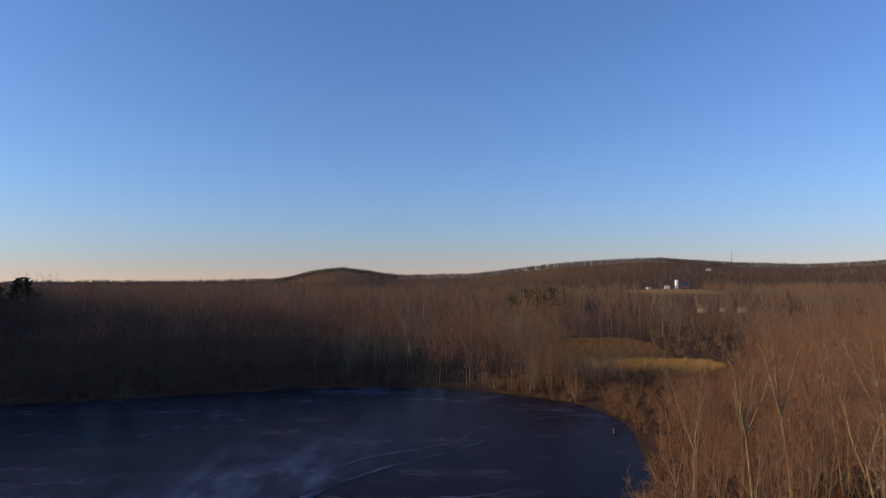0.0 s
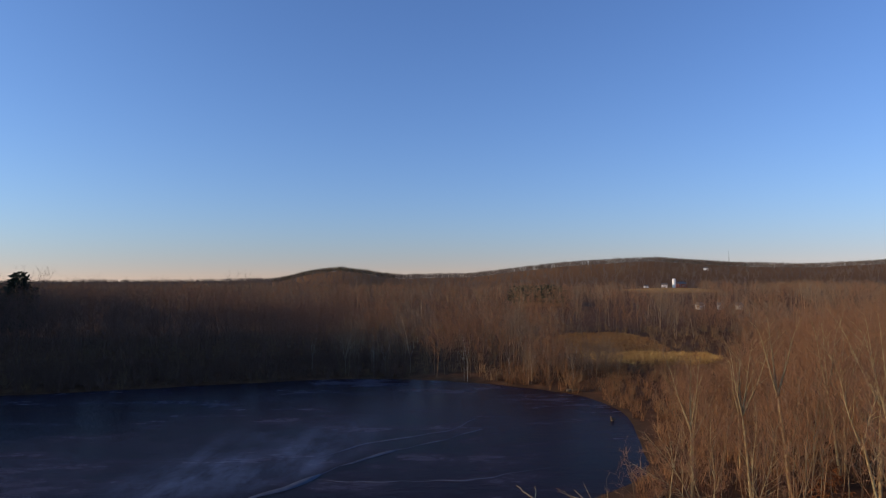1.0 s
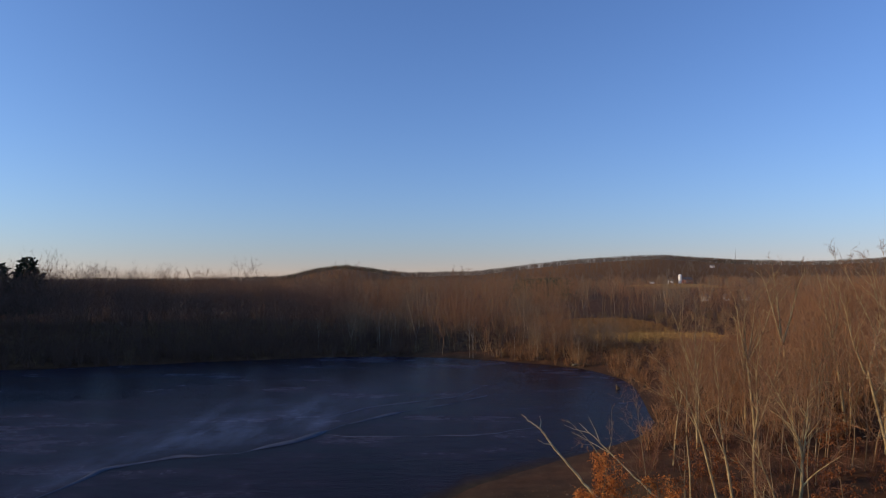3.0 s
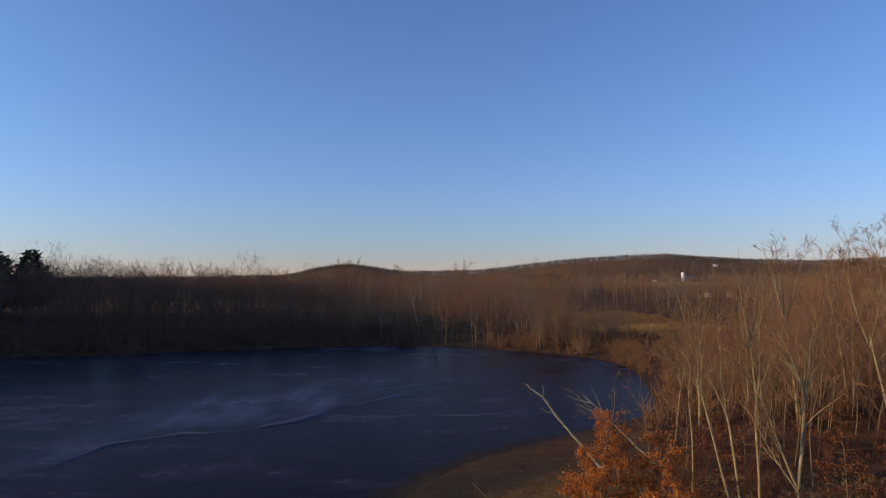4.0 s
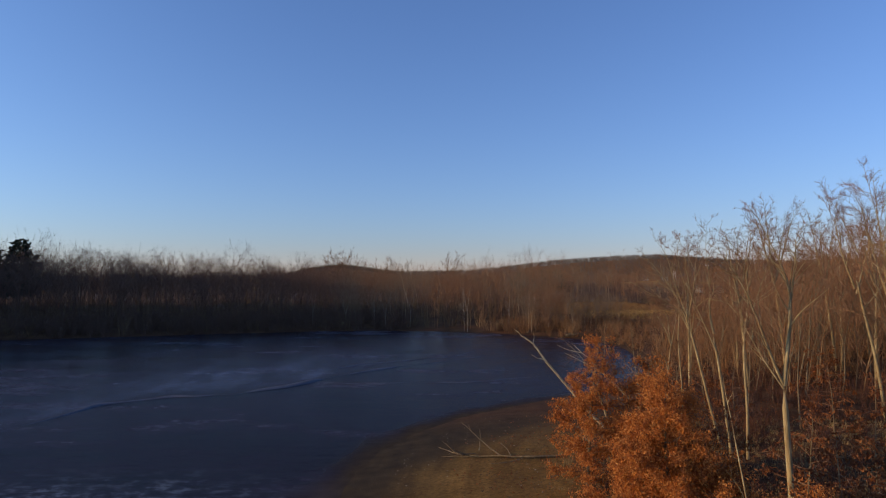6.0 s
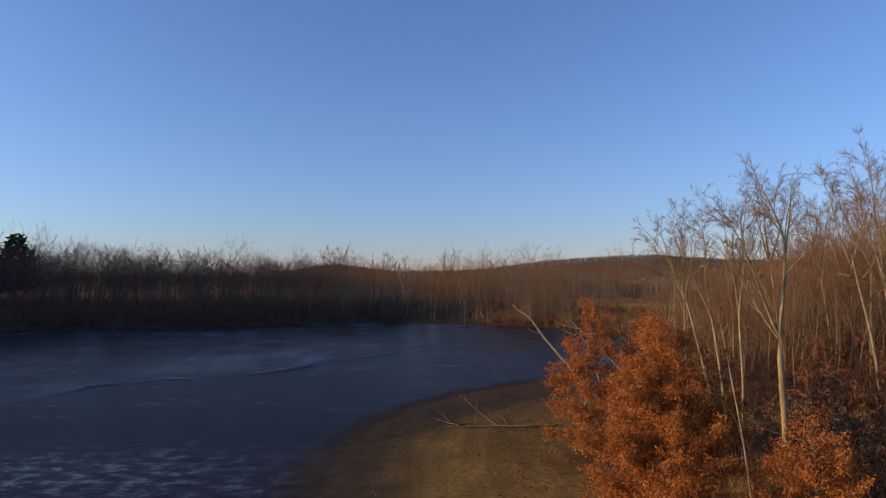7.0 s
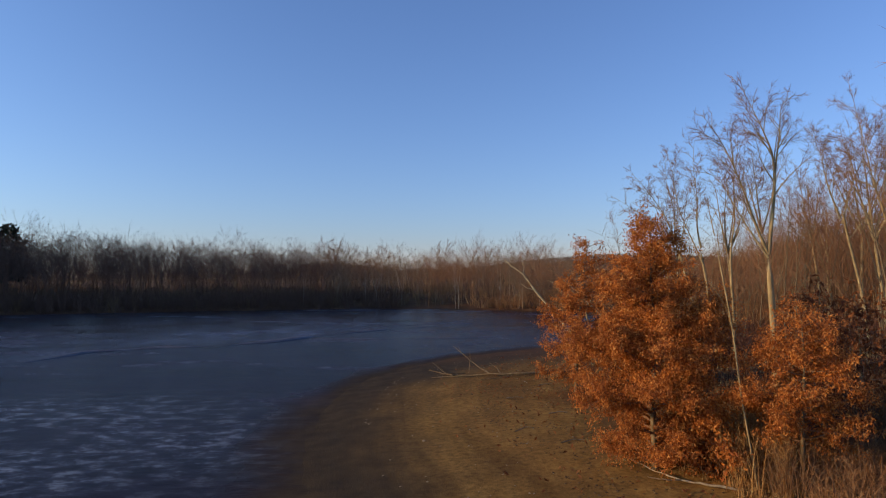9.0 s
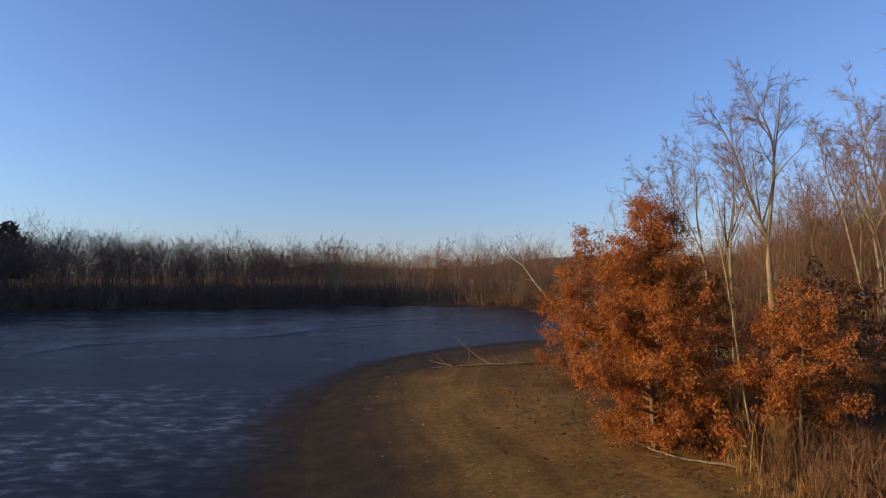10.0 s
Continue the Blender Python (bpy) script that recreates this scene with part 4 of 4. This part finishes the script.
# ---- dead wood ----


def limb_thing(name, label, category, pieces, m=SNAG):
    """Dead wood: a main stem and side branches, each a list of points with a thick end."""
    top = tagged(new(name), label, category)
    rng = np.random.RandomState(len(pieces) + len(label))
    for i, (pts, r) in enumerate(pieces):
        v, t = [], []
        p = np.array(pts, float)
        fine = np.array([along(p, s)[0] for s in np.linspace(0, 0.9999, 4 * len(p))])
        fine[1:-1] = (fine[:-2] + 2 * fine[1:-1] + fine[2:]) / 4 + rng.normal(0, r * 0.25, fine[1:-1].shape)
        tube(fine, np.linspace(r, r * 0.25, len(fine)) * rng.uniform(0.85, 1.15, len(fine)), 7, v, t)
        new("stem" if i == 0 else "branch", mesh_of("stem" if i == 0 else "branch", v, t, [m], smooth=True)).parent = top
    return top


limb_thing("leaning_snag", "pale barkless snag leaning out over the pond", "dead tree",
           [([(10.0, 39.5, 0.6), (8.6, 39.5, 2.1), (7.5, 39.5, 3.45), (6.1, 39.5, 5.1), (5.4, 39.5, 6.1), (4.9, 39.5, 6.4), (4.25, 39.5, 6.95)], 0.10),
            ([(6.1, 39.5, 5.1), (5.6, 39.3, 5.2), (5.2, 39.2, 5.5)], 0.04), ([(5.4, 39.5, 6.1), (5.5, 39.7, 6.5), (5.4, 39.8, 6.8)], 0.03)], PALE_LIMB)
limb_thing("leaning_snag", "dead twiggy branch leaning over the water", "dead tree",
           [([(13.5, 42.2, 0.8), (11.8, 42, 2.4), (10.0, 42, 4.2), (8.2, 42, 5.9)], 0.08), ([(10.4, 42, 3.8), (9.0, 42.2, 4.6), (7.8, 42.4, 5.2)], 0.035),
            ([(9.6, 42, 4.6), (9.2, 41.8, 5.6), (8.8, 41.7, 6.4)], 0.03), ([(8.9, 42, 5.2), (8.0, 42.1, 5.4), (7.3, 42.2, 5.7)], 0.025)], PALE_LIMB)
limb_thing("driftwood_log", "weathered brown driftwood log with broken branches on the sand", "driftwood",
           [([(6.0, 33.6, land_at(6.0, 33.6) + 0.1), (4.4, 33.5, land_at(4.4, 33.5) + 0.12), (2.6, 34.2, land_at(2.6, 34.2) + 0.12), (1.0, 34.9, land_at(1.0, 34.9) + 0.1), (-0.3, 35.3, land_at(-0.3, 35.3) + 0.06)], 0.065),
            ([(2.9, 34.2, 0.75), (2.2, 34.9, 1.1), (1.4, 35.4, 1.75), (0.9, 35.7, 2.15)], 0.04),
            ([(1.8, 34.7, 0.9), (1.9, 35.2, 1.5), (1.85, 35.3, 1.95)], 0.03),
            ([(1.2, 34.8, 0.62), (0.5, 34.6, 0.85), (0.0, 34.4, 1.35)], 0.04),
            ([(0.9, 34.9, 0.6), (0.2, 35.6, 0.62), (-0.4, 35.9, 0.75)], 0.05),
            ([(3.8, 33.6, 0.7), (3.0, 33.2, 0.66), (2.2, 33.2, 0.62)], 0.05),
            ([(0.6, 35.0, 0.62), (0.1, 35.3, 1.0), (-0.2, 35.5, 1.2)], 0.025),
            ([(1.6, 34.8, 0.7), (0.8, 34.3, 0.8), (0.2, 34.1, 0.75)], 0.03),
            ([(1.4, 35.4, 1.75), (1.2, 35.5, 2.2)], 0.018),
            ([(3.4, 33.9, 0.8), (3.3, 34.6, 1.0), (2.9, 35.0, 1.25)], 0.03)], BARK_GREY)
limb_thing("fallen_branch", "pale fallen branch lying on leaf litter under the oak", "branch",
           [([(px, py, land_at(px, py) + lift) for px, py, lift in ((7.2, 15.1, 0.05), (6.5, 15.45, 0.1), (5.95, 15.9, 0.12), (5.6, 17.0, 0.1), (5.4, 18.2, 0.05))], 0.034),
            ([(px, py, land_at(px, py) + lift) for px, py, lift in ((6.0, 15.85, 0.12), (5.6, 15.8, 0.17), (5.2, 16.0, 0.22))], 0.018)])
limb_thing("shore_log", "dark log lying on the far shore", "log", [([(20.6, 109.6, 0.45), (22.2, 109.3, 0.6), (23.6, 109.2, 0.5)], 0.3), ([(22.0, 109.3, 0.7), (22.4, 109.6, 1.4)], 0.1)], BARK_GREY)
limb_thing("stump", "dark stump standing in the shallow ice", "stump", [([(22.6, 88.3, -0.3), (22.7, 88.3, 0.3), (22.5, 88.3, 0.5)], 0.3), ([(22.6, 88.3, 0.2), (23.4, 88.6, 0.25)], 0.12)], BARK_GREY)
for i, (px, py) in enumerate(((3.4, 27.5), (4.6, 24.0), (4.3, 20.2), (5.2, 30.5), (3.1, 22.2))):
    zz = land_at(px, py)
    limb_thing("stick", "small grey stick lying on the sand", "stick", [([(px - 0.4, py - 0.1 * i, zz + 0.03), (px, py + 0.1, zz + 0.06), (px + 0.45, py + 0.15, zz + 0.03)], 0.022)])

# ---- ice ribs ----
RIB = litter_material("rib_ice", (0.045, 0.048, 0.07), (0.11, 0.122, 0.16), scale=0.6)
for i, line in enumerate(RIBS):
    rng = np.random.RandomState(200 + i)
    p = np.array([(a, b, 0.0) for a, b in line])
    n = 16 * len(p)
    q = np.array([along(p, s)[0] for s in np.linspace(0, 0.9999, n)])
    for _ in range(6):
        q[1:-1] = (q[:-2] + 2 * q[1:-1] + q[2:]) / 4
    q[:, :2] += np.column_stack([waves(q[:, 0], q[:, 1], 5, 3 + i), waves(q[:, 0], q[:, 1], 4, 9 + i)]) * 0.35
    wide = (0.5 if i == 0 else 0.2) * np.clip(0.7 + waves(q[:, 0], q[:, 1], 9, 40 + i) * 1.5, 0.12, 1.7) * np.sin(np.linspace(0.15, 3.0, n))
    d = np.gradient(q, axis=0)
    side = np.column_stack([-d[:, 1], d[:, 0], np.zeros(n)]) / (np.linalg.norm(d, axis=1)[:, None] + 1e-9)
    v = np.concatenate([q - side * wide[:, None], q + np.array([0, 0, 1]) * (0.4 * wide[:, None]), q + side * wide[:, None]])
    v[:, 2] += 0.004
    k = np.arange(n - 1)
    t = np.concatenate([np.column_stack([k, k + n, k + 1]), np.column_stack([k + 1, k + n, k + n + 1]), np.column_stack([k + n, k + 2 * n, k + n + 1]), np.column_stack([k + n + 1, k + 2 * n, k + 2 * n + 1])])
    tagged(new("ice_ridge", mesh_of("ice_ridge", v, t[:, [0, 2, 1]], [RIB], smooth=True)), "low frosted pressure ridge running across the pond ice", "ice ridge", "ice ridges")

# ---- ground cover ----
rng = np.random.RandomState(77)


def blades(seed, n, lean=0.5):
    r = np.random.RandomState(seed)
    v, t = [], []
    for _ in range(n):
        a, l, h = r.uniform(0, 6.28), r.uniform(0.1, lean), r.uniform(0.5, 1.0)
        b = np.array([r.normal(0, 0.25), r.normal(0, 0.25), -0.02])
        d = np.array([math.cos(a) * l, math.sin(a) * l, 1.0])
        w = np.array([-math.sin(a), math.cos(a), 0]) * 0.02
        k = len(v)
        v += [b - w, b + w, b + d * h * 0.6 + w * 0.7, b + d * h * 0.6 - w * 0.7, b + d * h + np.array([math.cos(a), math.sin(a), -0.1]) * l * 0.4]
        t += [(k, k + 1, k + 2), (k, k + 2, k + 3), (k + 3, k + 2, k + 4)]
    return np.array(v), np.array(t), np.zeros(len(t), int)


GRASS_T = [blades(s, 14) for s in range(5)]
x, y = woods(rng, 4000, 3, 26, 9, 40, lambda x, y: in_view(x, y, 3) & (shore_distance(x, y) + waves(x, y, 3, 5) * 2.0 > 11.0))
h = rng.uniform(0.15, 0.42, len(x))
scatter_mesh("dry_grass", GRASS_T, np.column_stack([x, y, land(x, y), rng.uniform(0, 6.28, len(x)), h * 0.8, h]), [STRAW], "straw-coloured dry grass below the oaks", "grass")
x, y = woods(rng, 2600, 5.5, 16, 8.5, 19, lambda x, y: in_view(x, y, 3) & (shore_distance(x, y) + waves(x, y, 3, 5) * 1.5 > 9.6))
h = rng.uniform(0.14, 0.36, len(x))
scatter_mesh("dry_grass", GRASS_T, np.column_stack([x, y, land(x, y), rng.uniform(0, 6.28, len(x)), h * 0.7, h]), [RUSSET], "reddish brown dry grass and weeds beside the oaks", "grass")
x, y = woods(rng, 150, 7.0, 10.6, 14.6, 20.5, lambda x, y: (np.abs(x - 0.49 * y) < 0.9) & (shore_distance(x, y) > 9))
scatter_mesh("tall_weeds", SHRUB_T, rows_for(rng, x, y, 1.0, 2.0) * np.array([1, 1, 1, 1, 0.6, 1]), [RUSSET], "pale dry weed stalks standing between two oaks", "weeds")
x, y = woods(rng, 3600, 18, 66, 140, 210, lambda x, y: meadow(x, y) > 0.4)
h = rng.uniform(0.4, 1.1, len(x))
scatter_mesh("meadow_grass", GRASS_T, np.column_stack([x, y, land(x, y), rng.uniform(0, 6.28, len(x)), h * 1.6, h]), [RUSSET], "dull brown dead grass in a woodland clearing", "grass")
x, y = woods(rng, 4200, 25, 70, 126, 172, lambda x, y: (marsh(x, y) > 0.45) & (y < 170))
h = rng.uniform(0.8, 1.6, len(x))
scatter_mesh("marsh_grass", GRASS_T, np.column_stack([x, y, land(x, y), rng.uniform(0, 6.28, len(x)), h * 1.2, h]), [GOLD], "golden marsh grass in a clearing", "grass")
x, y = woods(rng, 14000, -4, 24, 9, 48, lambda x, y: in_view(x, y, 3) & (shore_distance(x, y) > 4.5) & (rng.uniform(0, 1, len(x)) < smoothstep(4, 13, shore_distance(x, y)) * 0.8 + 0.08))
lv, lt = leaf_cloud(rng, np.column_stack([x, y, land(x, y) + 0.03]), 1, 0.02, 0.11, 0.0)
tagged(new("fallen_leaves", mesh_of("fallen_leaves", lv, lt, [RUST_LEAF])), "scattered brown oak leaves lying on sand", "leaf litter", kind="stuff")
STONE = litter_material("stone", (0.10, 0.075, 0.05), (0.28, 0.22, 0.15), (0.17, 0.13, 0.085), scale=12.0)
CLOD = litter_material("clod", (0.05, 0.028, 0.012), (0.13, 0.07, 0.026), (0.08, 0.043, 0.018), scale=12.0)


def pebble(seed):
    r = np.random.RandomState(seed)
    bm = bmesh.new()
    bmesh.ops.create_icosphere(bm, subdivisions=1, radius=1.0)
    v = np.array([tuple(q.co) for q in bm.verts]) * np.array([1, 0.8, 0.5]) * r.uniform(0.8, 1.15, (len(bm.verts), 1))
    t = np.array([[q.index for q in f.verts] for f in bm.faces])
    bm.free()
    return v, t, np.zeros(len(t), int)


x, y = woods(rng, 9000, 0, 12, 9, 40, lambda x, y: in_view(x, y, 3) & (shore_distance(x, y) > 6.5) & (shore_distance(x, y) < 13) & (waves(x, y, 2.2, 51) + 0.9 * rng.uniform(0, 1, len(x)) > 0.4))
h = rng.uniform(0.015, 0.04, len(x))
scatter_mesh("clods", [pebble(s) for s in range(4, 7)], np.column_stack([x, y, land(x, y) + h * 0.2, rng.uniform(0, 6.28, len(x)), h * 1.3, h]), [CLOD], "dark clods and dead weed stubs on the upper beach", "clods")
x, y = woods(rng, 650, -4, 12, 9, 46, lambda x, y: in_view(x, y, 3) & (shore_distance(x, y) > 2.0))
h = rng.uniform(0.01, 0.045, len(x)) * np.where(rng.uniform(0, 1, len(x)) < 0.05, 2.0, 1.0)
scatter_mesh("pebbles", [pebble(s) for s in range(4)], np.column_stack([x, y, land(x, y) + h * 0.2, rng.uniform(0, 6.28, len(x)), h, h]), [STONE], "small stones scattered over the sandy shore", "pebbles")

# ---- farm, houses and mast in the distance ----
WHITE, _, _, _b = material("white_paint", 0.6)
_b.inputs["Base Color"].default_value = (0.75, 0.73, 0.70, 1)
CREAM, _, _, _b = material("cream_siding", 0.7)
_b.inputs["Base Color"].default_value = (0.36, 0.31, 0.25, 1)
RED, _, _, _b = material("barn_paint", 0.7)
_b.inputs["Base Color"].default_value = (0.22, 0.07, 0.05, 1)
SLATE, _, _, _b = material("roofing", 0.7)
_b.inputs["Base Color"].default_value = (0.10, 0.09, 0.09, 1)
PANE, _, _, _b = material("pane", 0.1)
_b.inputs["Base Color"].default_value = (0.03, 0.035, 0.04, 1)


def part(name, bm, m, parent, label=""):
    me = bpy.data.meshes.new(name)
    bm.to_mesh(me)
    bm.free()
    me.materials.append(m)
    ob = new(name, me)
    ob.parent = parent
    return tagged(ob, label)


def box(w, d, h, at=(0, 0, 0)):
    bm = bmesh.new()
    bmesh.ops.create_cube(bm, size=1.0)
    bmesh.ops.scale(bm, vec=(w, d, h), verts=bm.verts)
    bmesh.ops.translate(bm, vec=(at[0], at[1], at[2] + h / 2), verts=bm.verts)
    return bm


def house(name, px, py, turn, w, d, h, wall_m, label, category, lift=0.0):
    top = tagged(new(name), label, category)
    part("wall", box(w, d, h), wall_m, top)
    bm = bmesh.new()
    rise = d * 0.35
    a = [bm.verts.new(v) for v in ((-w / 2 - 0.3, -d / 2 - 0.4, h - 0.1), (w / 2 + 0.3, -d / 2 - 0.4, h - 0.1), (w / 2 + 0.3, d / 2 + 0.4, h - 0.1), (-w / 2 - 0.3, d / 2 + 0.4, h - 0.1), (-w / 2 - 0.3, 0, h + rise), (w / 2 + 0.3, 0, h + rise))]
    for f in ((0, 1, 5, 4), (2, 3, 4, 5), (1, 2, 5), (3, 0, 4), (3, 2, 1, 0)):
        bm.faces.new([a[i] for i in f])
    part("roof", bm, SLATE, top)
    for i in range(3):
        at = (w * (i - 1) * 0.3, -d / 2 - 0.02, h * 0.42)
        window = part("window", box(w * 0.15, 0.1, h * 0.34, at), WHITE, top)
        part("pane", box(w * 0.11, 0.06, h * 0.26, (at[0], at[1] - 0.04, at[2] + h * 0.04)), PANE, window)
    part("door", box(w * 0.1, 0.12, h * 0.4, (w * 0.15, -d / 2 - 0.03, 0)), SLATE, top)
    top.matrix_basis = pose(px, py, land_at(px, py) + lift, 0, 0, turn)
    return top


def silo(px, py, r, h):
    top = tagged(new("silo"), "tall white farm silo with domed cap", "silo")
    bm = bmesh.new()
    bmesh.ops.create_cone(bm, cap_ends=True, segments=20, radius1=r, radius2=r, depth=h)
    bmesh.ops.translate(bm, vec=(0, 0, h / 2), verts=bm.verts)
    part("barrel", bm, WHITE, top)
    bm = bmesh.new()
    bmesh.ops.create_uvsphere(bm, u_segments=20, v_segments=8, radius=r)
    bmesh.ops.scale(bm, vec=(1, 1, 0.7), verts=bm.verts)
    bmesh.ops.translate(bm, vec=(0, 0, h), verts=bm.verts)
    part("cap", bm, WHITE, top)
    top.location = (px, py, land_at(px, py))


silo(272, 760, 2.0, 9.5)
house("barn", 260, 758, -15, 6, 6, 3.2, WHITE, "white farm outbuilding in a field", "barn")
house("barn", 281, 762, 10, 10, 8, 4.5, RED, "dull red barn beside a white silo", "barn")
house("barn", 240, 764, 0, 4.5, 4, 2.2, WHITE, "small white shed in a field", "shed")
house("house", 137, 345, 20, 3.2, 4, 2.6, CREAM, "pale house half hidden by bare trees", "house")
house("house", 149, 347, -10, 2.6, 4, 2.6, CREAM, "pale house half hidden by bare trees", "house")
house("house", 158, 345, 0, 2.6, 4, 2.5, CREAM, "small pale house among bare trees", "house")
house("house", 612, 1500, -20, 10, 8, 6, WHITE, "white house on a distant wooded ridge", "house", -1)


def mast(px, py, h):
    top = tagged(new("radio_mast"), "thin lattice radio mast on the ridge", "mast")
    for k in range(3):
        a = k * 2.094
        v, t = [], []
        tube(np.array([[math.cos(a) * 1.0, math.sin(a) * 1.0, 0], [math.cos(a) * 0.7, math.sin(a) * 0.7, h / 2], [math.cos(a) * 0.2, math.sin(a) * 0.2, h]]), np.array([0.2, 0.18, 0.1]), 4, v, t)
        for i in range(14):
            z0, z1 = h * i / 14, h * (i + 1) / 14
            r0, r1 = 1.0 - 0.8 * i / 14, 1.0 - 0.8 * (i + 1) / 14
            b = a + 2.094
            tube(np.array([[math.cos(a) * r0, math.sin(a) * r0, z0], [math.cos(b) * r1, math.sin(b) * r1, z1]]), np.array([0.07, 0.07]), 3, v, t)
        new("leg", mesh_of("leg", v, t, [SLATE])).parent = top
    top.location = (px, py, land_at(px, py))


mast(822, 1850, 46)
